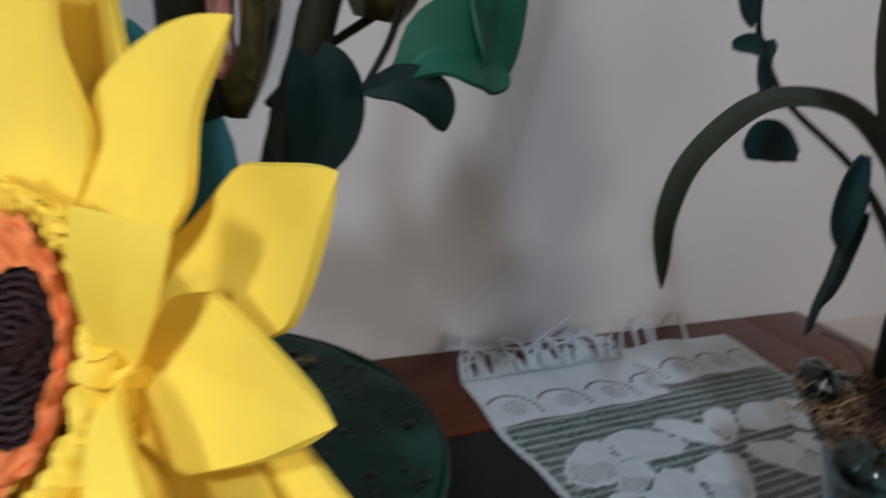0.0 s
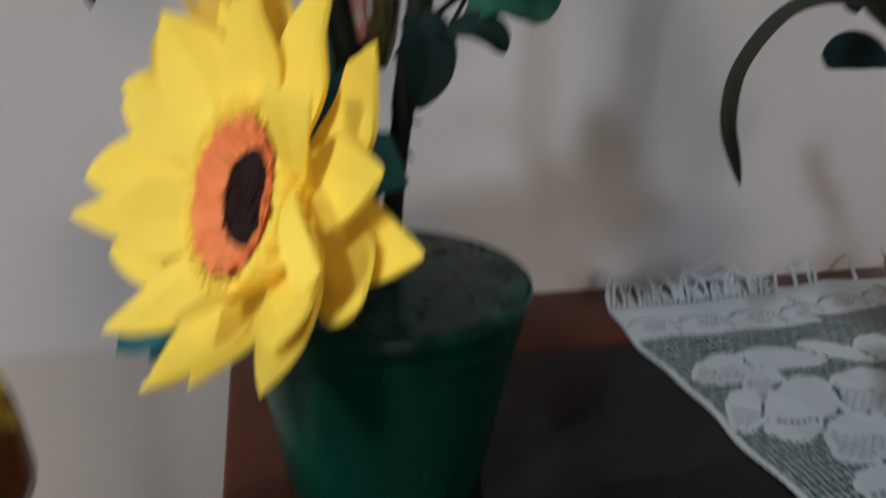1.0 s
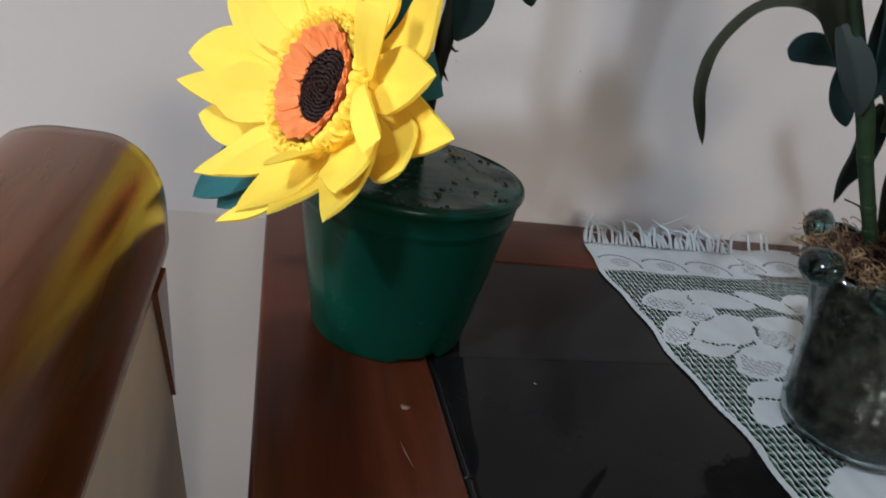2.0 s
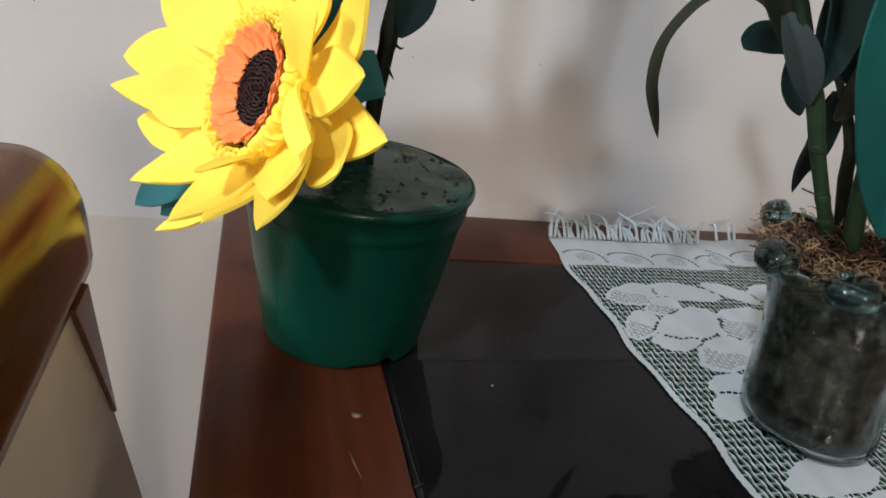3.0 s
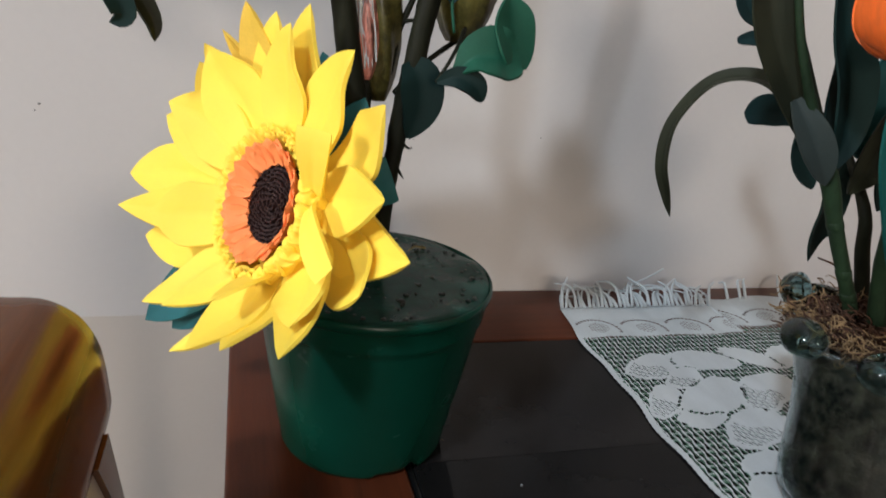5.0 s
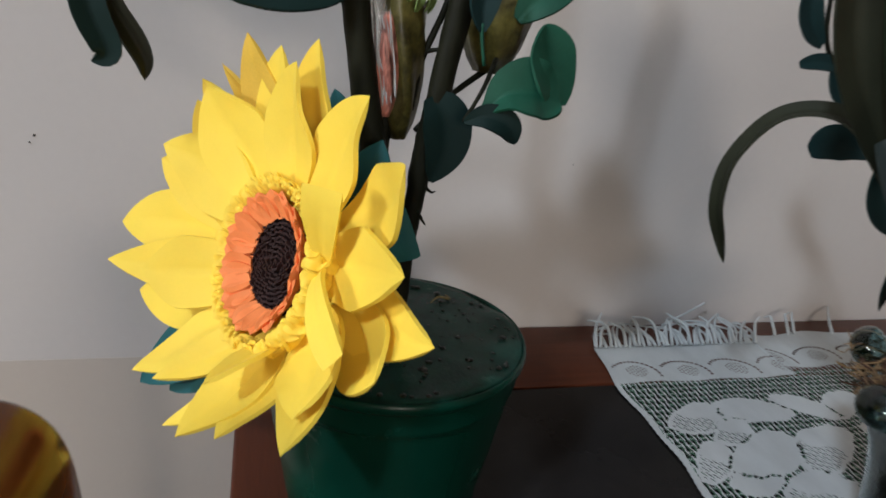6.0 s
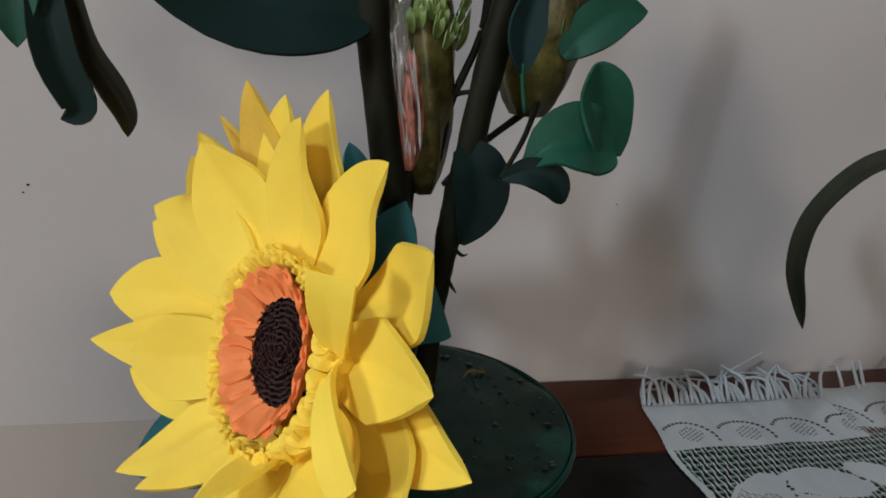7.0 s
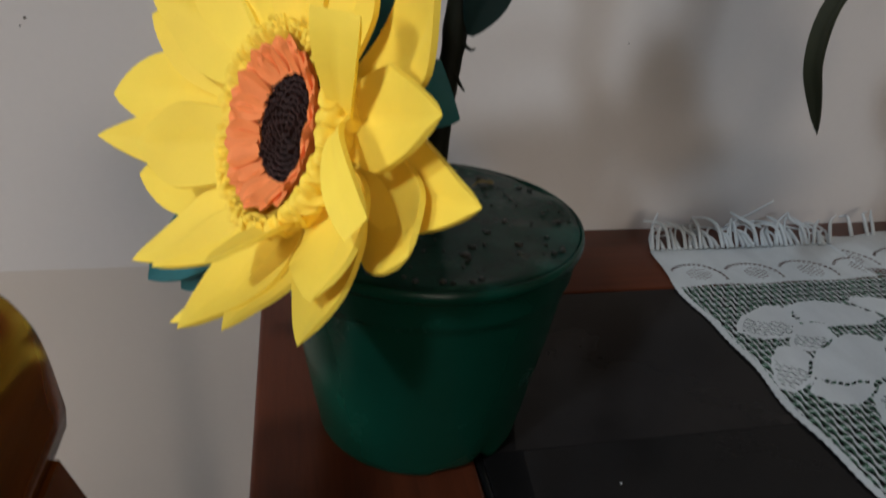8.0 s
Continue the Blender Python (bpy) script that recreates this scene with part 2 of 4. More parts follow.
def blade(ctrl, width, face, peak=0.45, base=0.25, tip=0.0, fold=0.15, wave=0.0, twist=0.0, thick=0.0012, n=16, m=8, seed=0, sharp=1.9, power=0.85, lead=0.9, crease=0.09):
    """A leaf or petal along control places. face: the way that its upper side looks; fold: how far its sides rise."""
    ends = [1 - (1 - i / (n - 1)) ** (1.8 if power < 0.8 else 1.0) for i in range(n)]
    many = curve_points(ctrl, 20 * (n - 1) + 1)
    pts = [many[min(len(many) - 1, round(s * (len(many) - 1)))] for s in ends]
    rnd = random.Random(seed)
    ph = rnd.random() * 6
    rows = []
    face = Vector(face).normalized()
    for i, p in enumerate(pts):
        s = ends[i]
        t = (pts[min(i + 1, n - 1)] - pts[max(i - 1, 0)]).normalized()
        side = t.cross(face)
        if side.length < 0.05:
            side = t.cross(Vector((0.2, 0.3, 1)))
        side.normalize()
        nor = side.cross(t).normalized()
        a = twist * s
        side, nor = side * math.cos(a) + nor * math.sin(a), nor * math.cos(a) - side * math.sin(a)
        if s < peak:
            w = base + (1 - base) * math.sin(0.5 * math.pi * s / peak) ** lead
        else:
            q = (s - peak) / (1 - peak)
            w = tip + (1 - tip) * max(0.0, 1 - q ** sharp) ** power
        w = max(w, 0.012) * width / 2
        row = []
        for j in range(m + 1):
            c = 2 * j / m - 1
            lift = fold * w * abs(c) ** 1.4 + wave * width * math.sin(ph + 7 * s + 1.5 * c) * abs(c) ** 1.5 * s * min(1.0, 2 * w / width)
            lift -= crease * w * math.exp(-(c / 0.2) ** 2) * (1 - s * s)
            row.append(p + side * (w * c) + nor * lift)
        rows.append(row)
    wide = [(r[-1] - r[0]).length for r in rows]
    return sheet(rows, thick, [min(1.0, w / (3 * thick)) for w in wide])


def lathe(profile, centre, seg=48, wobble=None):
    verts, faces = [], []
    n = len(profile)
    for i, (r, z) in enumerate(profile):
        for j in range(seg):
            a = 2 * math.pi * j / seg
            rr, zz = (r, z) if wobble is None else wobble(r, z, a)
            verts.append(Vector((centre[0] + rr * math.cos(a), centre[1] + rr * math.sin(a), centre[2] + zz)))
    for i in range(n - 1):
        for j in range(seg):
            k = (j + 1) % seg
            faces.append((i * seg + j, i * seg + k, (i + 1) * seg + k, (i + 1) * seg + j))
    if profile[0][0] > 1e-5:
        faces.append(tuple(range(seg))[::-1])
    if profile[-1][0] > 1e-5:
        faces.append(tuple((n - 1) * seg + j for j in range(seg)))
    return verts, faces


def pebble(place, r, seed, flat=0.7):
    rnd = random.Random(seed)
    bm = bmesh.new()
    bmesh.ops.create_icosphere(bm, subdivisions=1, radius=r)
    for v in bm.verts:
        v.co *= 0.75 + 0.5 * rnd.random()
        v.co.z *= flat
        v.co += Vector(place)
    return from_bm(bm)


def joined(geos):
    verts, faces = [], []
    for v, f in geos:
        o = len(verts)
        verts += v
        faces += [tuple(i + o for i in q) for q in f]
    return verts, faces


# ---- the room ----
XL, XR, YF, YB, ZC = -2.2, 3.0, -5.6, 0.2200, 3.8
wall = tagged(part("wall_north", box(XL, XR, YB, YB + 0.15, 0.728, ZC), M_WALL, smooth=False), "smooth off-white painted wall behind the table", "wall", kind="structure")
# the wall's colour is darker and browner below this height
tagged(part("wall_north_lower", box(XL, XR, YB - 0.0006, YB + 0.15, 0, 0.728), M_WALLLOW, smooth=False), "lower part of the wall, darker and browner", "wall", kind="structure")
# unseen wall, made dark so that less light bounces in from the right
tagged(part("wall_east", box(XR, XR + 0.15, YF, YB + 0.15, 0, ZC), M_DIMWALL, smooth=False), "plain unseen wall, kept dark to cut light from the right", "wall", kind="structure")
SX0, SX1 = -0.90, 0.50
tagged(part("wall_south", joined([box(XL - 0.15, SX0, YF - 0.15, YF, 0, ZC), box(SX1, XR + 0.15, YF - 0.15, YF, 0, ZC), box(SX0, SX1, YF - 0.15, YF, 0, 1.50), box(SX0, SX1, YF - 0.15, YF, 2.40, ZC)]), M_WALL, smooth=False),
       "off-white painted wall with an opening for the fill lamp", "wall", kind="structure")
# unseen wall piece, added to keep window light off the wall's left part
tagged(part("shade_wall", box(-1.10, -0.95, -0.34, YB - 0.0008, 0, ZC), M_WALL, smooth=False), "unseen off-white wall piece added to shade the wall on the left", "wall", kind="structure")
OPENINGS = ((-2.30, -1.70, 3.15, 3.72), (-1.24, -0.70, 1.15, 1.69))  # from y to y, from z to z
tagged(part("wall_west", joined([box(XL - 0.15, XL, YF, -2.30, 0, ZC), box(XL - 0.15, XL, -1.70, -1.24, 0, ZC), box(XL - 0.15, XL, -0.70, YB + 0.15, 0, ZC)]
                                + [box(XL - 0.15, XL, a, b, z0, z1) for a, b, c, d in OPENINGS for z0, z1 in ((0, c), (d, ZC))]), M_WALL, smooth=False),
       "off-white painted wall with two window openings", "wall", kind="structure")
tagged(part("ceiling", box(XL - 0.15, XR + 0.15, YF - 0.15, YB + 0.15, ZC, ZC + 0.12), M_CEIL, smooth=False), "plain painted ceiling", "ceiling", kind="structure")
tagged(part("floor", box(XL - 0.15, XR + 0.15, YF - 0.15, YB + 0.15, -0.1, 0), M_FLOOR, smooth=False), "plain brown stone floor", "floor", kind="structure")
for k, (a, b, c, d) in enumerate(OPENINGS):
    window = thing("window_%d" % (k + 1), (XL - 0.07, (a + b) / 2, c), "small white painted casement window in daylight", "window", kind="structure")
    for y0, y1 in ((a, a + 0.05), (b - 0.05, b)):
        part("window_frame", box(XL - 0.11, XL - 0.05, y0, y1, c, d, 0.004), M_FRAME, window, smooth=False)
    for z0, z1 in ((c, c + 0.05), (d - 0.05, d)):
        part("window_rail", box(XL - 0.11, XL - 0.05, a + 0.05, b - 0.05, z0, z1, 0.004), M_FRAME, window, smooth=False)
# unseen window, added to frame the south fill lamp
window = thing("window_3", ((SX0 + SX1) / 2, YF - 0.07, 1.50), "wide unseen window added around the south fill lamp", "window", kind="structure")
for x0, x1 in ((SX0, SX0 + 0.04), (SX1 - 0.04, SX1)):
    part("window_frame", box(x0, x1, YF - 0.11, YF - 0.05, 1.50, 2.40, 0.004), M_FRAME, window, smooth=False)
for z0, z1 in ((1.50, 1.54), (2.36, 2.40)):
    part("window_rail", box(SX0 + 0.04, SX1 - 0.04, YF - 0.11, YF - 0.05, z0, z1, 0.004), M_FRAME, window, smooth=False)
for x, z, r in ((-0.2325, 0.918, 0.0012), (0.2018, 0.9132, 0.0007), (-0.236, 0.9125, 0.0008), (0.075, 0.905, 0.0006)):
    part("speck", pebble((x, YB - 0.0002, z), r, int(r * 1e5)), M_DIRT, wall)

# ---- table ----
TZ = 0.75
TX0, TX1, TY0, TY1 = -0.0867, 0.763, -0.56, 0.2190
GX0, GX1, GY0, GY1 = 0.0249, 0.655, -0.45, 0.1142
table = thing("side_table", ((TX0 + TX1) / 2, (TY0 + TY1) / 2, 0), "dark mahogany table with an inset black glass top against the wall", "table")
part("side_rail", box(TX0, GX0, TY0, TY1, TZ - 0.026, TZ, 0.003, 3), M_WOOD, table)
part("side_rail", box(GX1, TX1, TY0, TY1, TZ - 0.026, TZ, 0.003, 3), M_WOOD, table)
part("cross_rail", box(GX0 + 0.0004, GX1 - 0.0004, GY1, TY1 - 0.0004, TZ - 0.026, TZ - 0.0003, 0.0022, 3), M_WOODX, table)
part("cross_rail", box(GX0 + 0.0004, GX1 - 0.0004, TY0 + 0.0004, GY0, TZ - 0.026, TZ - 0.0003, 0.0022, 3), M_WOODX, table)
part("rebate", box(GX0 - 0.002, GX1 + 0.002, GY0 - 0.002, GY1 + 0.002, TZ - 0.022, TZ - 0.0055), M_GROOVE, table, smooth=False)
# added thin sheet: slightly lighter tone from mid-glass to the back edge
part("rear_glass_sheet", box(GX0 + 0.0052, GX1 - 0.0035, -0.0410, GY1 - 0.0025, TZ - 0.0009, TZ - 0.00055), M_REARGLASS, table, "thin, slightly lighter sheet over the rear of the glass", smooth=False)
part("glass_top", box(GX0 + 0.0045, GX1 - 0.003, GY0 + 0.003, GY1 - 0.002, TZ - 0.007, TZ - 0.0008, 0.0018, 3), M_BLACKGLASS, table, "glossy black glass panel")
part("sealant_bead", tube([(GX0 + 0.0028, y, TZ - 0.0035 + 0.0006 * math.sin(y * 70)) for y in (GY1 - 0.004, 0.05, 0.0, -0.05, -0.12, -0.15, -0.155, -0.17, -0.3, GY0 + 0.004)], (0.0022, 0.0022, 0.002, 0.0022, 0.0024, 0.0024, 0.0036, 0.0022, 0.0022, 0.0022), 60, 8), M_GROOVE, table)
for y0, y1 in ((TY0 + 0.05, TY0 + 0.07), (TY1 - 0.05, TY1 - 0.03)):
    part("apron", box(TX0 + 0.07, TX1 - 0.07, y0, y1, TZ - 0.11, TZ - 0.0262, 0.002), M_WOODX, table)
for x0 in (TX0 + 0.03, TX1 - 0.09):
    part("apron", box(x0 + 0.02, x0 + 0.04, TY0 + 0.072, TY1 - 0.052, TZ - 0.11, TZ - 0.0262, 0.002), M_WOOD, table)
    for y0 in (TY0 + 0.03, TY1 - 0.09):
        part("leg", box(x0, x0 + 0.06, y0, y0 + 0.06, 0, TZ - 0.1102, 0.004), M_WOOD, table)
part("scuff", pebble((0.0016, -0.0972, TZ), 0.0032, 5, 0.06), M_MARK, table, "pale scuff in the lacquer")
part("scratch", tube([(-0.006, -0.128, TZ), (-0.0045, -0.137, TZ), (-0.002, -0.148, TZ)], (0.0001, 0.0004, 0.0001), 12, 6), M_MARK, table)
for k, (x, y) in enumerate(((0.095, -0.070),)):
    part("dust_speck", pebble((x, y, TZ - 0.0006), 0.0007, k), M_LACE, table)

# ---- chair beside the table ----
chair = thing("armchair", (-0.167, -0.45, 0), "lacquered reddish wooden armchair with beige upholstered side", "chair")


def chair_arm():
    """A long arm with rounded upper edges and a bevelled end."""
    bend = [(-0.1309, 0.8585), (-0.1326, 0.8785), (-0.1354, 0.8900), (-0.1414, 0.9000), (-0.1524, 0.9070), (-0.1664, 0.9083), (-0.1814, 0.9080), (-0.1944, 0.9035), (-0.2014, 0.8935), (-0.2044, 0.8785)]
    outline = [(-0.1319, 0.8515)] + [(p.x, p.z) for p in curve_points([Vector((x, 0, z)) for x, z in bend], 40)] + [(-0.2044, 0.8515)]
    cx, cz = -0.1684, 0.8735
    verts, faces = [], []
    ys = ((-0.1115, 0.90), (-0.1125, 0.965), (-0.1150, 0.995), (-0.126, 1.0), (-0.30, 1.0), (-0.75, 1.0))
    n = len(outline)
    for y, k in ys:
        for x, z in outline:
            verts.append(Vector((cx + (x - cx) * k, y, cz + (z - cz) * k)))
    for i in range(len(ys) - 1):
        for j in range(n):
            q = (j + 1) % n
            faces.append((i * n + j, i * n + q, (i + 1) * n + q, (i + 1) * n + j))
    faces.append(tuple(range(n))[::-1])
    faces.append(tuple((len(ys) - 1) * n + j for j in range(n)))
    return verts, faces


def slanted_slab(x0, x1, near, far, z0, z1):
    """Upright slab; near and far give y at the foot and at the head of its two edges."""
    v = [Vector((x, y, z)) for x in (x0, x1) for y, z in ((near[0], z0), (near[1], z1), (far[1], z1), (far[0], z0))]
    f = [(0, 1, 2, 3), (7, 6, 5, 4), (0, 4, 5, 1), (1, 5, 6, 2), (2, 6, 7, 3), (3, 7, 4, 0)]
    return v, f


part("arm", chair_arm(), M_CHAIR, chair, "glossy rounded wooden arm")
part("side_panel", slanted_slab(-0.1890, -0.1330, (-0.74, -0.74), (0.115, -0.140), 0.40, 0.8515), M_CLOTH, chair, "beige upholstered side", smooth=False)
part("post", joined([slanted_slab(-0.1930, -0.1303, (-0.0835, -0.153), (-0.0825, -0.130), 0.745, 0.852)]), M_CHAIR, chair, smooth=False)
part("seat", box(-0.75, -0.200, -0.74, 0.02, 0.36, 0.47, 0.03, 3), M_CLOTH, chair)
for x in (-0.19, -0.73):
    for y in (-0.72, 0.04):
        part("leg", box(x, x + 0.045, y, y + 0.045, 0, 0.40 if x > -0.5 else 0.36, 0.004), M_CHAIR, chair)

# ---- lace runner ----
LX0, LX1 = 0.2215, 0.5715
RUNNER_Z = TZ + 0.0004


# middle, two half axes, and whether the lobe is worked with fine holes
LOBES = ((0.4150, 0.0660, 0.0190, 0.0, 0.0150, 0.0200, 0), (0.3224, 0.0640, 0.0350, -0.0080, 0.0120, 0.0150, 0), (0.2675, 0.0578, 0.0250, 0.0005, 0.0110, 0.0205, 1),
         (0.3499, 0.0118, 0.0290, 0.0, 0.0225, 0.0290, 1), (0.2499, 0.0069, 0.0165, 0.0, 0.0132, 0.0225, 1), (0.2881, 0.0372, 0.0185, 0.0005, 0.0093, 0.0160, 1),
         (0.2705, -0.0157, 0.0225, 0.0, 0.0095, 0.0150, 0), (0.3058, -0.0353, 0.0310, -0.001, 0.0167, 0.0230, 1), (0.2980, 0.0108, 0.0310, 0.0, 0.0190, 0.0250, 0),
         (0.2793, -0.0755, 0.0185, -0.001, 0.0113, 0.0160, 0), (0.2656, -0.0980, 0.0185, -0.001, 0.0103, 0.0150, 0), (0.2900, -0.1650, 0.0350, 0.0, 0.0120, 0.0180, 0))


def net_cell(x, y):
    """Place within a staggered long cell of the net, from -0.5 to 0.5 both ways."""
    cw, cl = 0.0050, 0.0150
    q = y / cl
    col = np.floor(x / cw)
    wave = np.sin(2 * math.pi * q)
    edge_l = col * cw + 0.24 * cw * wave * np.where(col % 2 < 0.5, 1, -1)
    edge_r = (col + 1) * cw + 0.24 * cw * wave * np.where(col % 2 < 0.5, -1, 1)
    cx = (x - edge_l) / (edge_r - edge_l) - 0.5
    cy = q + 0.25 + 0.5 * (col % 2)
    cy = cy - np.floor(cy) - 0.5
    return cx, cy, np.sin(x * 130 + 40 * y) * np.sin(y * 90)


def green_field(x, y):
    """Positive on the green thread that runs along the white one and ties the cells."""
    cx, cy, grow = net_cell(x, y)
    along = 0.12 + 0.06 * grow - np.abs(cx - 0.31)
    tie = np.abs(cy) - (0.40 + 0.04 * grow)
    field = np.maximum(along * 3, tie * 4)
    inside = np.minimum(np.minimum(x - LX0 - 0.004, LX1 - 0.004 - x), 0.1215 - y)
    return np.minimum(field, inside * 500)


def lace_field(x, y):
    """Positive where there is thread. x, y: arrays in metres."""
    u = x - LX0 - 0.0007 * np.abs(np.sin(y * 520)) - 0.0022 * np.sin(y * 40) - 0.0012 * np.sin(y * 97 + 1) - np.where(y > 0.08, (y - 0.08) * 0.10, 0)
    w = LX1 - x + 0.002 * np.sin(y * 35 + 1)
    back = np.where(x < 0.408, 0.1725, 0.186) - 0.0012 * np.sin(x * 90) - y
    f = np.full_like(x, 1.0)

    def cut(f, hole):
        return np.minimum(f, hole)

    # fillet net: long wavy threads
    cx, cy, grow = net_cell(x, y)
    net = np.maximum(np.abs(cx) / (0.410 + 0.025 * grow) - 1.0, (np.abs(cy) - 0.478) * 6)
    # flowers: overlapping lobes, each parted from those below it by a row of eyelets
    solid = np.full_like(x, -1.0)
    dots = np.full_like(x, 1.0)
    for side in (0, 1):
        for down in (0.0, -0.262):
            for k, (cx, cy, hx, hy, vx, vy, worked) in enumerate(LOBES):
                px = x if side == 0 else 2 * (LX0 + LX1) / 2 - x
                dx, dy = px - cx, y - down - cy
                det = hx * vy - hy * vx
                a, b = (dx * vy - dy * vx) / det, (dy * hx - dx * hy) / det
                th = np.arctan2(b, a)
                r = np.hypot(a, b) - 0.07 * np.sin(3 * th + 2 * k) - 0.065 * np.abs(np.sin(3.5 * th + k)) - 0.025 * np.sin(13 * th + 3 * k) + 0.03
                size = math.hypot(hx, vy) / 1.41
                here = 1 - r
                seam = np.abs(r - 1.0) * size
                step = th * size * 1.1 / 0.0052
                step = step - np.floor(step) - 0.5
                eye = np.maximum(seam / 0.00145, np.abs(step) / 0.38) - 1
                dots = np.where((here > 0.09) & (solid > 0.05), 1.0, dots)
                dots = np.minimum(dots, np.where(solid > 0.10, eye, 1.0))
                if worked:
                    inside = (0.45 * a + b < 0.05 + 0.1 * np.sin(5 * a)) & (r < 0.82)
                    gx, gy = (px + 0.45 * y) / 0.0031, (y - 0.25 * px) / 0.0105
                    gy = gy + 0.37 * np.floor(gx)
                    gx, gy = gx - np.floor(gx) - 0.5, gy - np.floor(gy) - 0.5
                    dots = np.minimum(dots, np.where(inside, np.maximum(np.abs(gx) / 0.16, np.abs(gy) / 0.40) - 1, 1.0))
                solid = np.maximum(solid, here * 0.6)
    field = np.maximum(net, solid * 4)
    field = np.minimum(field, np.where(solid > 0.03, dots, 1.0))
    # scalloped end band
    period = 0.0512
    q = (x - 0.2234) / period
    q = (q - np.floor(q) - 0.5) * period
    v = back - 0.050
    rad = np.hypot(q, v * 1.15)
    ang = np.arctan2(-v, q)
    step = ang * 0.0245 / 0.0046
    step = step - np.floor(step) - 0.5
    arc = np.maximum(np.abs(rad - 0.0245) / 0.0015, np.abs(step) / 0.34) - 1
    arc = np.where((ang > -0.2) & (ang < 2.6), arc, 1.0)
    gx, gy = x / 0.0030, y / 0.0034
    patch_in = np.hypot(q - 0.004, (v + 0.006) * 1.1) < 0.0105
    gy = gy + 0.5 * (np.floor(gx) % 2)
    gx, gy = gx - np.floor(gx) - 0.5, gy - np.floor(gy) - 0.5
    patch = np.where(patch_in, np.maximum(np.abs(gx) / 0.27, np.abs(gy) / 0.27) - 1, 1.0)
    band = np.minimum(arc, patch)
    field = np.where(back < 0.0605, band, field)
    # hems
    hem = np.minimum(np.minimum(u, w), back)
    field = np.where((u < 0.0052) | (w < 0.0052), 1.0, field)
    return np.minimum(field, hem * 600)


def contour_mesh(fn, x0, x1, y0, y1, step, z, drape):
    """Faces where fn is positive, with cut edges."""
    nx, ny = int(round((x1 - x0) / step)) + 1, int(round((y1 - y0) / step)) + 1
    X, Y = np.meshgrid(x0 + np.arange(nx) * step, y0 + np.arange(ny) * step, indexing="ij")
    F = fn(X, Y)
    F = np.where(np.abs(F) < 1e-4, 1e-4, F)
    inside = F > 0
    verts, faces = [], []
    ids = {}

    def corner(i, j):
        key = (i, j)
        if key not in ids:
            ids[key] = len(verts)
            verts.append((X[i, j], Y[i, j]))
        return ids[key]

    def edge(a, b):
        key = (a, b) if a < b else (b, a)
        if key not in ids:
            (i, j), (k, l) = key
            s = F[i, j] / (F[i, j] - F[k, l])
            s = min(0.96, max(0.04, s))
            ids[key] = len(verts)
            verts.append((X[i, j] + s * (X[k, l] - X[i, j]), Y[i, j] + s * (Y[k, l] - Y[i, j])))
        return ids[key]

    count = inside[:-1, :-1].astype(int) + inside[1:, :-1] + inside[1:, 1:] + inside[:-1, 1:]
    for i, j in zip(*np.nonzero(count)):
        i, j = int(i), int(j)
        ring = ((i, j), (i + 1, j), (i + 1, j + 1), (i, j + 1))
        if count[i, j] == 4:
            faces.append(tuple(corner(*p) for p in ring))
            continue
        poly = []
        for k in range(4):
            a, b = ring[k], ring[(k + 1) % 4]
            if inside[a]:
                poly.append(corner(*a))
            if inside[a] != inside[b]:
                poly.append(edge(a, b))
        if len(poly) > 2:
            faces.append(tuple(poly))
    return [Vector((x, y, z + drape(x, y))) for x, y in verts], faces


def drape(x, y):
    h = 0.0003 * (math.sin(x * 60 + 20 * y) + math.sin(y * 75 - 30 * x)) * 0.5 + 0.0004
    if y > 0.1:
        h += (0.004 if x > 0.405 else 0.0015) * min(1, (y - 0.1) / 0.06) * (0.6 + 0.4 * math.sin(x * 55))
    return h


runner = thing("lace_runner", (0.396, -0.1, TZ), "white lace table runner with flower motifs and a fringed end", "table runner")
lace = part("lace", contour_mesh(lace_field, LX0 - 0.004, LX1 + 0.004, -0.34, 0.190, 0.00066, RUNNER_Z, drape), M_LACE, runner, smooth=False)


part("green_thread", contour_mesh(green_field, LX0, LX1, -0.34, 0.124, 0.00070, RUNNER_Z - 0.0004, drape), M_LACEG, runner, "green threads woven through the net", smooth=False)
rnd = random.Random(11)
x = 0.232
while x < 0.52:
    n_here = 1 if x < 0.408 else 0
    if x > 0.408 and rnd.random() < 0.16:
        n_here = 1
    if n_here:
        y0 = 0.1715 if x < 0.408 else 0.185
        tall = rnd.choice((0.005, 0.008, 0.011, 0.015)) if x < 0.408 else 0.012
        if rnd.random() < 0.10:
            tall = 0.018
        lean = rnd.uniform(-0.013, 0.015)
        reach = min(rnd.uniform(0.014, 0.034), YB - 0.004 - y0)
        part("tassel", tube([(x, y0 - 0.003, RUNNER_Z + 0.003), (x + lean * 0.3, y0 + reach * 0.35, TZ + 0.004 + tall * 0.8), (x + lean, y0 + reach * 0.75, TZ + 0.003 + tall), (x + lean * 1.6 + rnd.uniform(-0.006, 0.006), y0 + reach, TZ + 0.002 + tall * rnd.uniform(0.6, 1.5))],
                            (0.0017, 0.0016, 0.0013, 0.0008), 12, 6), M_LACE, lace)
    x += rnd.uniform(0.0036, 0.0066)
part("loose_cord", tube([(0.231, 0.170, TZ + 0.004), (0.238, 0.186, TZ + 0.011), (0.268, 0.198, TZ + 0.012), (0.31, 0.193, TZ + 0.010), (0.345, 0.197, TZ + 0.014), (0.375, 0.190, TZ + 0.011), (0.405, 0.178, TZ + 0.006)], (0.0011, 0.001, 0.001, 0.0009), 40, 6), M_LACE, lace)
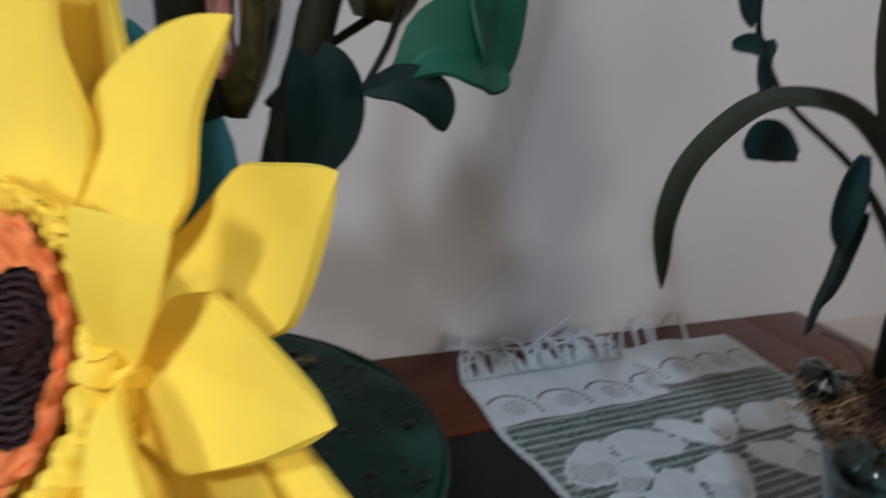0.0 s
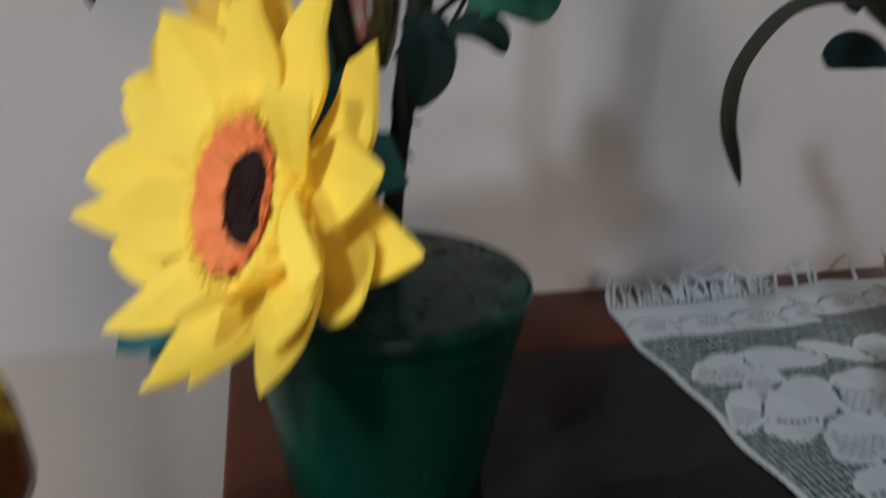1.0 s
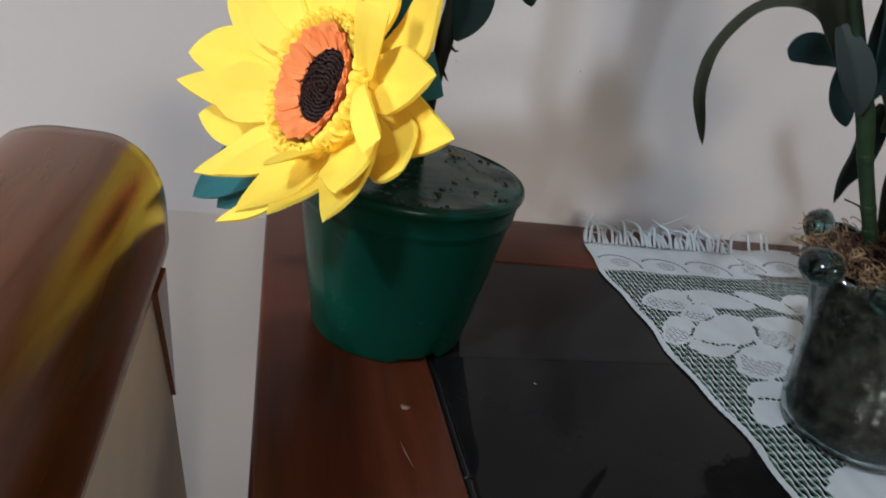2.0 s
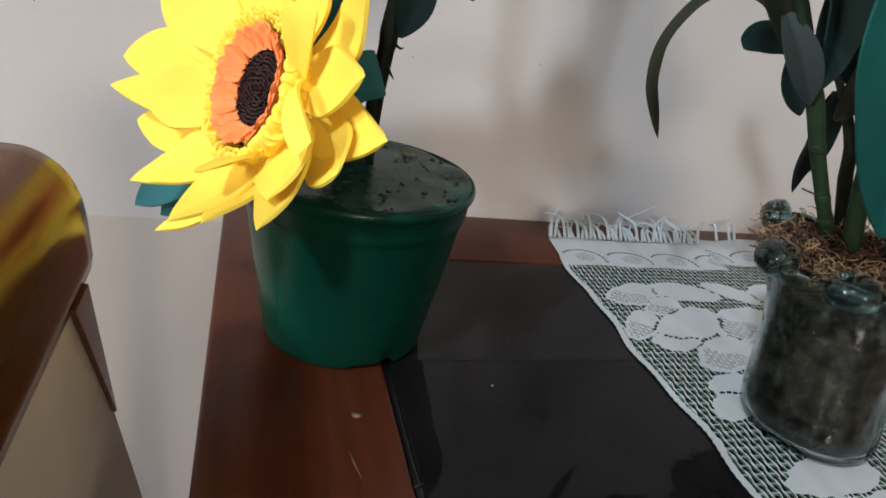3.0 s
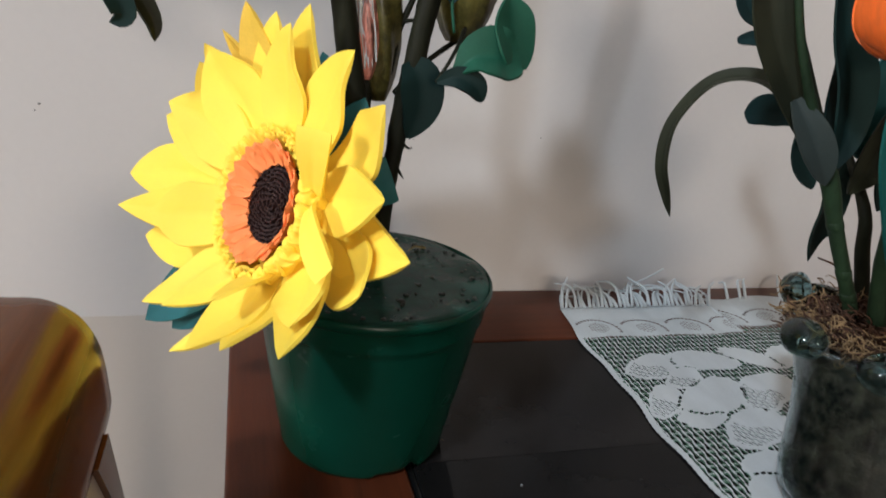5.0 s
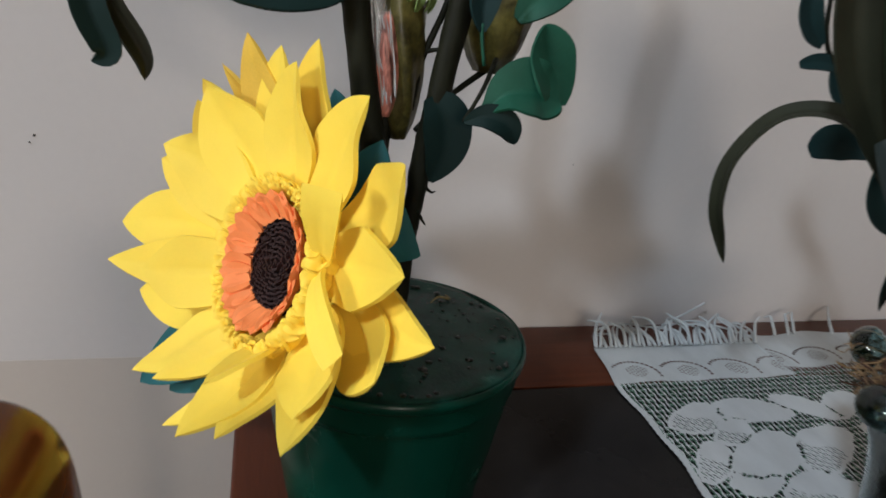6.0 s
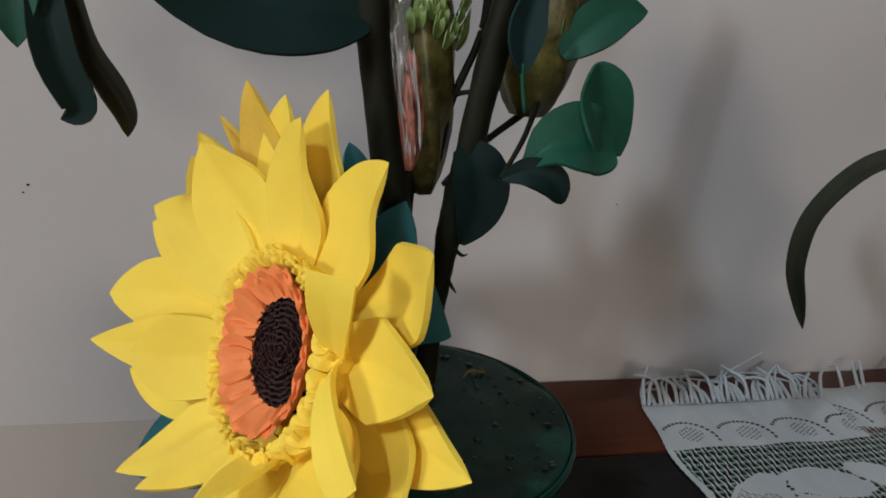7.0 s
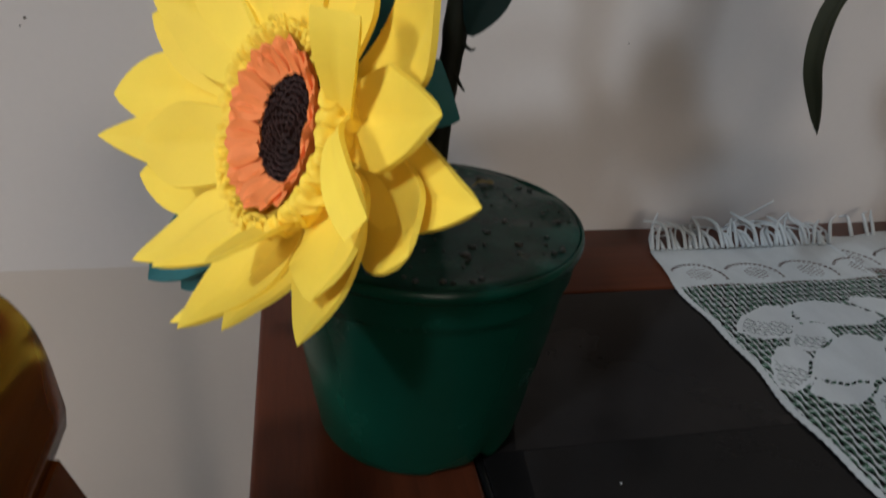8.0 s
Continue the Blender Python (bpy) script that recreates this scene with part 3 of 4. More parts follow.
for k in range(9):
    rr = random.Random(500 + k)
    x0 = 0.236 + 0.018 * k + rr.uniform(-0.004, 0.004)
    span, high = rr.uniform(0.014, 0.034), rr.uniform(0.008, 0.017)
    part("loose_cord", tube([(x0, 0.171, TZ + 0.004), (x0 + span * 0.2, 0.186, TZ + high), (x0 + span * 0.6, 0.194 + rr.uniform(-0.004, 0.006), TZ + high * 1.1), (x0 + span, 0.182, TZ + high * 0.8), (x0 + span * 0.9, 0.171, TZ + 0.004)], (0.0012, 0.0011, 0.0011, 0.001), 20, 6), M_LACE, lace)
part("loose_cord", tube([(0.300, 0.172, TZ + 0.004), (0.318, 0.190, TZ + 0.016), (0.345, 0.203, TZ + 0.020), (0.365, 0.205, TZ + 0.030)], (0.0011, 0.001, 0.0008), 20, 6), M_LACE, lace)

# ---- green pot ----
PR, PB, PH = 0.0758, 0.0548, 0.1187
PX, PY = 0.0030, 0.0010
pot = thing("flower_pot", (PX, PY, TZ), "dark green plastic flower pot standing at the table's corner", "flower pot")


def pot_shape(r, z, a):
    if z < 0.003 and r > 0.04:
        g = abs((a * 3 / math.pi + 0.25) % 2 - 1)
        z = z + (0.0026 if g < 0.28 else 0.0)
    if 0.001 < z < 0.030 and r > 0.05:
        d = abs((a - math.radians(-62) + math.pi) % (2 * math.pi) - math.pi)
        w = 0.17 * (1 - z / 0.030)
        if d < w:
            r -= 0.004 * (1 - d / w) * (1 - z / 0.030)
    return r, z


slope = (0.0708 - PB) / (PH - 0.022)
part("pot_wall", lathe([(0.03, 0.004), (PB - 0.006, 0.004), (PB - 0.004, 0.0), (PB - 0.0012, 0.0), (PB, 0.0018), (PB + 0.004 * slope, 0.006), (PB + 0.012 * slope, 0.014), (PB + 0.022 * slope, 0.022), (PB + 0.03 * slope, 0.032), (PB + 0.06 * slope, 0.060),
                        (0.0698, PH - 0.026), (0.0705, PH - 0.0225), (0.0720, PH - 0.0205), (0.0724, PH - 0.018), (0.0730, PH - 0.009), (0.0743, PH - 0.0065), (PR - 0.0003, PH - 0.0052), (PR, PH - 0.003), (PR - 0.0006, PH - 0.0008), (PR - 0.0014, PH - 0.0002), (PR - 0.0022, PH - 0.0012), (PR - 0.003, PH - 0.006), (PR - 0.0055, PH - 0.02)], (PX, PY, TZ), 96, pot_shape), M_POT, pot)


def fill_wobble(r, z, a):
    return r, z + 0.0007 * math.sin(5 * a + r * 200) * max(0, r - 0.03) / 0.04 + 0.0004 * math.sin(11 * a) * max(0, r - 0.03) / 0.04


part("filling", lathe([(PR - 0.0034, PH - 0.006), (PR - 0.0024, PH - 0.0012), (PR - 0.0034, PH - 0.0003), (PR - 0.007, PH - 0.0002), (0.06, PH - 0.0006), (0.045, PH - 0.0004), (0.03, PH - 0.0002), (0.016, PH + 0.0004), (0.0, PH + 0.0006)], (PX, PY, TZ), 64, fill_wobble), M_FILL, pot, "wet-looking dark green filling")
rnd = random.Random(21)
for k in range(95):
    a, r = rnd.uniform(-2.6, 1.2), 0.070 * math.sqrt(rnd.random())
    part("grit", pebble((PX + r * math.cos(a), PY + r * math.sin(a), TZ + PH), rnd.choice((0.0007, 0.001, 0.0013, 0.0019)), k, 0.4), M_GRIT, pot)
part("grit", pebble((0.0108, -0.0432, TZ + PH - 0.0002), 0.0031, 77, 0.25), M_GRIT, pot)
part("straw", tube([(0.0315, 0.031, TZ + PH + 0.0012), (0.0375, 0.037, TZ + PH + 0.002), (0.0445, 0.036, TZ + PH + 0.0012), (0.0435, 0.042, TZ + PH + 0.001)], (0.0004, 0.0008, 0.0003), 16, 6), M_STRAW, pot)

# ---- sunflower ----
MID = Vector((-0.0645, -0.0275, 0.9204))
FN = Vector((-0.7668, -0.5507, 0.3299)).normalized()
E1 = Vector((0, 0, 1)).cross(FN).normalized()
E2 = FN.cross(E1)


def on_flower(deg, r, h):
    a = radians(deg)
    return MID + (E1 * math.cos(a) + E2 * math.sin(a)) * r + FN * h


HN = (FN * math.cos(radians(9)) - E1 * math.sin(radians(9))).normalized()
H1 = Vector((0, 0, 1)).cross(HN).normalized()
H2 = HN.cross(H1)
HEART = MID - HN * 0.0030 + Vector((0.0006, 0.0004, 0.0))


def on_heart(deg, r, h):
    a = radians(deg)
    return HEART + (H1 * math.cos(a) + H2 * math.sin(a)) * r + HN * h


sunflower = thing("sunflower", on_flower(0, 0, -0.02), "large yellow foam sunflower with a dark brown centre", "artificial flower")


def petal(tip, base, width, bulge=-0.004, hook=0.0, sharp=1.5, peak=0.45, foot=0.55, tipw=0.0, fold=0.16, wave=0.03, twist=0.0, material=M_YELLOW, power=0.85, crease=0.10, face=None):
    """A foam petal. tip and base: degrees, reach and height; bulge: how far its middle stands off the straight line; hook: degrees by which it bends."""
    (d1, r1, h1), (d0, r0, h0) = tip, base
    if d1 - d0 > 180:
        d0 += 360
    if d0 - d1 > 180:
        d1 += 360
    ctrl = []
    for u in (0.0, 0.36, 0.70, 1.0):
        arc = math.sin(math.pi * u)
        ctrl.append(on_flower(d0 + (d1 - d0) * u ** 0.8 + hook * arc, r0 + (r1 - r0) * u, h0 + (h1 - h0) * u + bulge * arc))
    part("petal", blade(ctrl, width, face or FN, peak, foot, tipw, fold, wave, twist, 0.0020, 20, 10, int(d1 * 7 + r1 * 1e4), sharp, power, 0.9, crease), material, sunflower)


# back row; the first two petals carry shade in their colour
petal((113.4, 0.1095, 0.0175), (112, 0.034, -0.012), 0.029, material=M_YELLOWSHADE, sharp=1.6, peak=0.5, hook=3)
petal((127.4, 0.1055, 0.0125), (124, 0.034, -0.012), 0.022, material=M_YELLOWSHADE, sharp=1.1, hook=-2, twist=0.5)
petal((135.9, 0.1060, 0.0130), (137, 0.034, -0.012), 0.029, sharp=1.5)
petal((102.2, 0.1010, 0.0134), (106, 0.034, -0.008), 0.035, sharp=1.45, hook=5, peak=0.5)
petal((84.1, 0.1041, 0.0200), (84, 0.034, -0.012), 0.033, sharp=1.4, hook=5)
petal((139.0, 0.0955, 0.0150), (146, 0.034, -0.010), 0.038, sharp=1.9, hook=3)
petal((163.5, 0.0955, 0.0135), (160, 0.034, -0.012), 0.036, sharp=2.0, peak=0.5)
petal((187.0, 0.1085, 0.0160), (183, 0.034, -0.010), 0.038, sharp=2.0, peak=0.5, hook=-3)
petal((198.7, 0.0972, 0.0270), (201, 0.034, -0.010), 0.030, sharp=1.3)
petal((206.5, 0.1075, 0.0020), (214, 0.034, -0.012), 0.038, sharp=1.7, hook=3)
petal((250.7, 0.1060, 0.0075), (268, 0.034, -0.012), 0.020, sharp=1.2, hook=3)
petal((291.4, 0.0784, 0.0270), (309, 0.036, -0.008), 0.030, sharp=1.3, hook=-3)
petal((317.2, 0.0904, 0.0245), (329, 0.034, -0.010), 0.040, sharp=1.15, hook=3, peak=0.5)
petal((345.5, 0.0885, 0.0060), (350, 0.036, -0.012), 0.038, sharp=3.0, power=0.6, peak=0.55)
petal((0.9, 0.1070, 0.0050), (356, 0.034, -0.010), 0.037, sharp=1.0, peak=0.42, hook=-1)
petal((36.5, 0.1070, 0.0285), (38, 0.034, -0.012), 0.034, sharp=1.0, peak=0.62, hook=-1, bulge=-0.009)
# front row
petal((130.0, 0.0915, 0.0205), (127, 0.036, -0.003), 0.045, sharp=1.6, hook=2, peak=0.5)
petal((84.5, 0.0915, 0.0265), (95, 0.036, -0.003), 0.037, sharp=1.4, hook=4, peak=0.42)
petal((157.6, 0.0930, 0.0180), (149, 0.036, -0.004), 0.041, sharp=1.35, hook=-2, peak=0.45)
petal((202.5, 0.0715, 0.0225), (208, 0.026, -0.006), 0.037, sharp=1.45, peak=0.60, foot=0.7, bulge=-0.002)
petal((235.2, 0.0939, 0.0205), (247, 0.034, -0.004), 0.029, sharp=1.15, peak=0.35, hook=0)
petal((249.4, 0.0741, 0.0270), (264, 0.036, -0.003), 0.021, sharp=1.2, peak=0.4)
petal((278.5, 0.0801, 0.0340), (298, 0.036, -0.004), 0.032, sharp=1.25, peak=0.45, hook=-2)
petal((297.4, 0.0545, 0.0380), (300, 0.037, -0.002), 0.020, sharp=1.3, bulge=0.0)
petal((325.0, 0.0800, 0.0235), (333, 0.036, -0.004), 0.044, sharp=1.8, peak=0.5, hook=4)
petal((57.5, 0.1005, 0.0240), (61, 0.034, -0.004), 0.035, sharp=1.25, peak=0.45, hook=5)
petal((14.5, 0.0985, 0.0209), (19, 0.034, -0.003), 0.036, sharp=1.0, peak=0.42, hook=-1)
# two short petals that stand up over the heart's near side
part("petal", blade([on_flower(15, 0.040, 0.001), on_flower(24, 0.0445, 0.010), on_flower(34, 0.055, 0.021), on_flower(43.0, 0.0665, 0.0286)], 0.0172, (-0.45, -0.80, -0.30), 0.98, 0.12, 0.99, 0.05, 0.02, 0.0, 0.0022, 18, 8, 5, 1.6, 0.85, 1.15), M_YELLOW, sunflower)
part("petal", blade([on_flower(17, 0.040, 0.004), on_flower(6, 0.0475, 0.0145), on_flower(355.5, 0.0620, 0.0220), on_flower(348.0, 0.0795, 0.0240)], 0.0145, FN, 0.80, 0.16, 0.86, 0.06, 0.02, 0.0, 0.0022, 18, 8, 8, 1.6, 0.85, 1.15), M_YELLOW, sunflower)


def strip(name, ctrl, width, material, seed, roll=0.0, fold=0.3, peak=0.55, foot=0.9, tipw=0.2, sharp=2.2):
    part(name, blade(ctrl, width, HN, peak, foot, tipw, fold, 0.05, roll, 0.0017, 10, 6, seed, sharp), material, sunflower)


# curled yellow frill: cut foam strips that lean over the ring on the near side and roll outwards on the far one
rnd = random.Random(33)
for row, count in ((0, 40), (1, 38), (2, 34)):
    for k in range(count):
        d = 360 * k / count + rnd.uniform(-1.5, 1.5) + row * 4
        lean = rnd.uniform(-5, 5)
        full = 0.5 + 0.5 * math.cos(radians(d - 345))
        deep = 0.0016 * row + 0.0008 * (k % 2)
        r0 = 0.0345 + 0.0078 * full - deep
        r1 = 0.0418 - 0.0030 * full - deep * 0.5 + rnd.uniform(-0.0009, 0.0009)
        h1 = 0.0128 - 0.0012 * full - 0.0006 * row + rnd.uniform(-0.0014, 0.0010)
        swell = 0.0016 * full
        strip("frill_petal", [on_heart(d, r0, -0.004), on_heart(d + lean * 0.2, r0 + (r1 - r0) * 0.25 + swell, h1 * 0.35), on_heart(d + lean * 0.6, r0 + (r1 - r0) * 0.65 + swell, h1 * 0.84), on_heart(d + lean, r1, h1)],
              (0.0078, 0.0070, 0.0058)[row] * rnd.uniform(0.85, 1.1), M_FRILL, k + 50 * row, rnd.uniform(-0.18, 0.18), rnd.uniform(0.15, 0.45), 0.62, 0.8, 0.30, 2.8)
# orange ring, a shallow cone of overlapping rounded petals
for row, count in ((0, 17), (1, 17)):
    for k in range(count):
        d = 360 * k / count + rnd.uniform(-3, 3) + row * 10.6
        lean = rnd.uniform(-4, 4)
        r1, h1 = (0.0350, 0.0110) if row == 0 else (0.0330, 0.0122)
        strip("orange_petal", [on_heart(d, 0.0226, 0.0004 + 0.0008 * row), on_heart(d + lean * 0.4, 0.0262, 0.0030 + 0.0012 * row), on_heart(d + lean * 0.8, 0.0305, h1 * 0.68), on_heart(d + lean, r1 + rnd.uniform(-0.001, 0.001), h1 + rnd.uniform(-0.001, 0.0012))], rnd.uniform(0.0108, 0.0124), M_ORANGE, k + 30 * row, rnd.uniform(-0.15, 0.15), 0.30, 0.58, 0.62, 0.05, 1.7)


def coil():
    """A dark foam strip rolled up in a spiral, with a pinked edge."""
    turns, n = 10, 1800
    rows = []
    for i in range(n):
        q = i / (n - 1)
        a = 2 * math.pi * turns * math.sqrt(q)
        r = 0.0008 + 0.0232 * math.sqrt(q) + 0.00035 * math.sin(i * 0.62 + 2.0 * math.sin(i * 0.031))
        p = HEART + (H1 * math.cos(a) + H2 * math.sin(a)) * r
        top = 0.0016 + 0.0007 * math.sin(i * 0.62 + 1.2 + 2.0 * math.sin(i * 0.031)) + 0.0006 * math.sin(i * 0.17) + 0.0005 * math.sin(i * 0.071) - 0.05 * (r - 0.012) ** 2 / 0.012
        rows.append([p - HN * 0.005, p + HN * (top * 0.6), p + HN * top])
    return sheet(rows, 0.0011)


part("disc", coil(), M_BROWN, sunflower, "dark brown foam strip coiled into a disc")
part("flower_base", sheet([[on_heart(d, r, -0.008) for d in range(0, 361, 15)] for r in (0.0005, 0.012, 0.024, 0.034)], 0.006), M_YELLOW, sunflower)
part("disc_backing", sheet([[on_heart(d, r, -0.0022) for d in range(0, 361, 15)] for r in (0.0005, 0.012, 0.0240)], 0.002), M_BROWN, sunflower)
part("sepal", blade([(-0.066, -0.006, 0.892), (-0.098, 0.012, 0.860), (-0.1362, 0.0304, 0.8217)], 0.036, (-0.5, -0.75, 0.35), 0.5, 0.5, 0, 0.2, 0.05, 0, 0.0018), M_TEAL, sunflower, "teal foam sepal")
part("sepal", blade([(-0.062, -0.010, 0.890), (-0.092, 0.006, 0.855), (-0.1205, 0.0300, 0.8155)], 0.032, (-0.5, -0.75, 0.35), 0.5, 0.5, 0, 0.2, 0.05, 0, 0.0018), M_TEAL, sunflower, "teal foam sepal")
part("sepal", blade([(-0.044, 0.000, 0.900), (-0.025, -0.001, 0.938), (-0.0105, 0.001, 0.976)], 0.036, (0.1, -0.95, 0.1), 0.5, 0.5, 0, 0.25, 0.08, 0, 0.0018), M_TEAL, sunflower, "teal foam sepal")
part("sepal", blade([(-0.044, 0.004, 0.905), (-0.022, -0.006, 0.918), (-0.006, -0.014, 0.929), (0.0052, -0.0186, 0.9345)], 0.028, (0.1, -0.95, 0.2), 0.85, 0.6, 0.92, 0.12, 0.04, 0, 0.0018), M_TEAL, sunflower, "teal foam sepal cut straight at its end")
part("sepal", blade([(-0.024, 0.008, 0.966), (-0.030, 0.009, 0.983), (-0.0348, 0.010, 0.9985)], 0.013, (0.1, -0.95, 0.1), 0.5, 0.5, 0, 0.2, 0, 0, 0.0018), M_TEAL, sunflower, "teal foam sepal")
part("stalk", tube([(0.002, 0.016, TZ + PH - 0.004), (-0.008, 0.014, 0.895), (-0.032, 0.000, 0.912), MID - FN * 0.009], (0.007, 0.0065, 0.006, 0.005), 20, 10), M_GSTEM, sunflower)

# ---- leafy stems in the pot ----
POT_TOP = TZ + PH - 0.003


def foliage(name, base, label, category):
    return thing(name, base, label, category, "artificial stems in the green pot")


left = foliage("leafy_stem", (-0.002, 0.034, POT_TOP), "dark taped artificial stem with broad dark leaves", "artificial plant")
part("stem", tube([(-0.002, 0.034, POT_TOP), (-0.005, 0.032, 0.915), (-0.0095, 0.030, 0.956), (-0.0150, 0.029, 0.983), (-0.0194, 0.028, 1.0087), (-0.0236, 0.028, 1.0325), (-0.0258, 0.028, 1.055), (-0.030, 0.029, 1.12), (-0.030, 0.035, 1.26)], (0.0080, 0.0080, 0.0080, 0.0075, 0.0073, 0.0073, 0.0073, 0.006), 40, 12, 0.06, 3), M_STEM, left)
part("leaf", blade([(-0.027, 0.024, 1.048), (-0.050, 0.021, 1.052), (-0.086, 0.0195, 1.053), (-0.138, 0.020, 1.080)], 0.052, (0.1, -0.75, 0.55), 0.45, 0.3, 0, 0.15, 0.05, 0, 0.0016), M_LEAFDARK, left, "broad dark green leaf")
part("branch", tube([(-0.036, 0.030, 1.12), (-0.09, 0.026, 1.135), (-0.150, 0.022, 1.090), (-0.150, 0.021, 1.062)], (0.003, 0.0025, 0.002, 0.0015), 20, 8), M_STEM, left)
part("leaf", blade([(-0.146, 0.010, 1.070), (-0.1435, 0.002, 1.045), (-0.1410, 0.000, 1.026), (-0.1355, 0.000, 1.0115), (-0.1370, 0.000, 1.0065), (-0.1421, 0.000, 1.0048)], 0.0145, (0.1, -1, 0.1), 0.35, 0.4, 0, 0.3, 0.05, 0.3, 0.0014), M_LEAFDARK, left, "narrow drooping leaf with a curled tip")
part("leaf", blade([(-0.142, 0.021, 1.068), (-0.1395, 0.019, 1.046), (-0.1362, 0.0186, 1.029), (-0.1285, 0.0186, 1.015), (-0.1235, 0.0186, 1.004), (-0.1233, 0.0186, 0.9950)], 0.0105, (0.3, -1, 0.1), 0.6, 0.35, 0, 0.5, 0.05, 0.2, 0.0014), M_OLIVE, left, "narrow drooping dark leaf")
part("leaf", blade([(-0.148, 0.010, 1.075), (-0.153, 0.002, 1.055), (-0.1535, 0.000, 1.0295)], 0.020, (0.1, -1, 0.1), 0.5, 0.3, 0.0, 0.25, 0.05, 0, 0.0014), M_LEAF, left)

right = foliage("leafy_stem", (0.010, 0.030, POT_TOP), "dark taped artificial stem with curled green leaves", "artificial plant")
stem = part("stem", tube([(0.010, 0.030, POT_TOP), (0.0115, 0.030, 0.890), (0.0125, 0.029, 0.915), (0.0148, 0.028, 0.938), (0.0166, 0.028, 0.956), (0.0188, 0.028, 0.9705), (0.0214, 0.028, 0.986), (0.0245, 0.028, 1.0075), (0.0290, 0.028, 1.036), (0.0335, 0.028, 1.060), (0.048, 0.030, 1.13), (0.068, 0.036, 1.26)], (0.0060, 0.0055, 0.0055, 0.0056, 0.0064, 0.0068, 0.0066, 0.0066, 0.0068, 0.0070, 0.006, 0.005), 44, 12, 0.10, 6), M_STEM, right)
for k, (z, dx) in enumerate(((0.957, 0.0040), (0.943, 0.0055), (0.926, 0.0025))):
    part("tape_fray", tube([(0.0155, 0.024, z + 0.006), (0.0165 + dx, 0.023, z), (0.0180 + dx * 1.3, 0.023, z - 0.003 + 0.0035 * (k % 2))], (0.0012, 0.0009, 0.0003), 8, 5), M_STEM, stem)
part("leaf", blade([(0.0185, 0.024, 0.996), (0.0250, 0.019, 0.986), (0.0265, 0.0176, 0.969), (0.0205, 0.018, 0.950)], 0.0275, (0.1, -1, 0.1), 0.45, 0.4, 0.1, 0.2, 0.05, 0, 0.0015), M_LEAFDARK, right)
part("leaf_stalk", tube([(0.0500, 0.020, 1.018), (0.0405, 0.006, 1.004), (0.0290, -0.004, 0.9885)], (0.0014, 0.0012, 0.0012), 12, 6), M_STEM, right)
part("leaf", blade([(0.0290, -0.005, 0.9885), (0.0385, -0.009, 0.9925), (0.0490, -0.012, 0.9895), (0.0550, -0.013, 0.9805)], 0.0150, (0.1, -0.9, 0.4), 0.62, 0.15, 0.15, 0.25, 0, 0, 0.0014), M_LEAFDARK, right)
cup = part("leaf", blade([(0.0295, -0.004, 0.9880), (0.0392, -0.005, 0.9945), (0.0480, -0.007, 1.0035), (0.0600, -0.007, 1.0055), (0.0700, -0.005, 1.0035), (0.0800, -0.003, 1.0010)], 0.0310, (-0.35, -0.80, 0.45), 0.58, 0.05, 0.0, 0.40, 0.12, 0.25, 0.0015, 28, 12, 6, 2.6, 0.6, 3.0), M_LEAF, right, "broad green leaf folded into a cup")
part("leaf_lobe", blade([(0.0770, -0.0020, 0.9985), (0.0755, -0.0010, 1.0085), (0.0715, 0.0, 1.0240), (0.0670, 0.0005, 1.0385)], 0.0285, (0.42, -0.88, -0.15), 0.50, 0.50, 0.0, 0.22, 0.10, 0, 0.0015, 24, 10, 3, 2.6, 0.6, 1.1), M_LEAF, cup, "dark raised lobe of the leaf")
part("leaf_stalk", tube([(0.0375, 0.000, 1.016), (0.0350, 0.000, 1.028), (0.0340, 0.000, 1.036)], (0.0009, 0.0009, 0.0012), 8, 6), M_LEAF, right)
part("leaf", blade([(0.0345, 0.000, 1.032), (0.0335, 0.000, 1.044), (0.0350, 0.001, 1.056), (0.040, 0.002, 1.074)], 0.0165, (0.1, -1, 0.15), 0.5, 0.2, 0, 0.3, 0, 0, 0.0014), M_BLUELEAF, right)
part("leaf", blade([(0.062, 0.028, 1.038), (0.072, 0.027, 1.049), (0.086, 0.028, 1.058), (0.101, 0.029, 1.0607)], 0.022, (-0.1, -0.9, 0.45), 0.45, 0.25, 0, 0.3, 0.05, 0, 0.0015), M_LEAF, right)
part("twig", tube([(0.010, 0.040, 0.985), (0.0122, 0.040, 1.000), (0.0147, 0.040, 1.014), (0.0245, 0.040, 1.040), (0.0284, 0.041, 1.0577), (0.033, 0.042, 1.13)], (0.0022, 0.002, 0.0022, 0.0018, 0.0026, 0.002), 30, 8, 0.2, 8), M_STEM, right)
part("twig", tube([(0.0150, 0.040, 1.0165), (0.020, 0.037, 1.0185), (0.026, 0.033, 1.0195)], (0.0014, 0.0012, 0.0012), 10, 6), M_STEM, right)


def bud(owner, name, centre, height, radius, material, ridges, lean=0.0, seed=0):
    rnd = random.Random(seed)
    prof = [(radius * (0.05 + math.sin(math.pi * min(1, 0.04 + 0.92 * s)) ** 0.5), height * s) for s in [i / 14 for i in range(15)]]

    def shape(r, z, a):
        return r * (1 + 0.10 * math.sin(ridges * a + z * 90) + 0.05 * math.sin(3 * a)), z
    verts, faces = lathe(prof, centre, 28, shape)
    return part(name, ([v + Vector((lean * (v.z - centre[2]), 0, 0)) for v in verts], faces), material, owner)


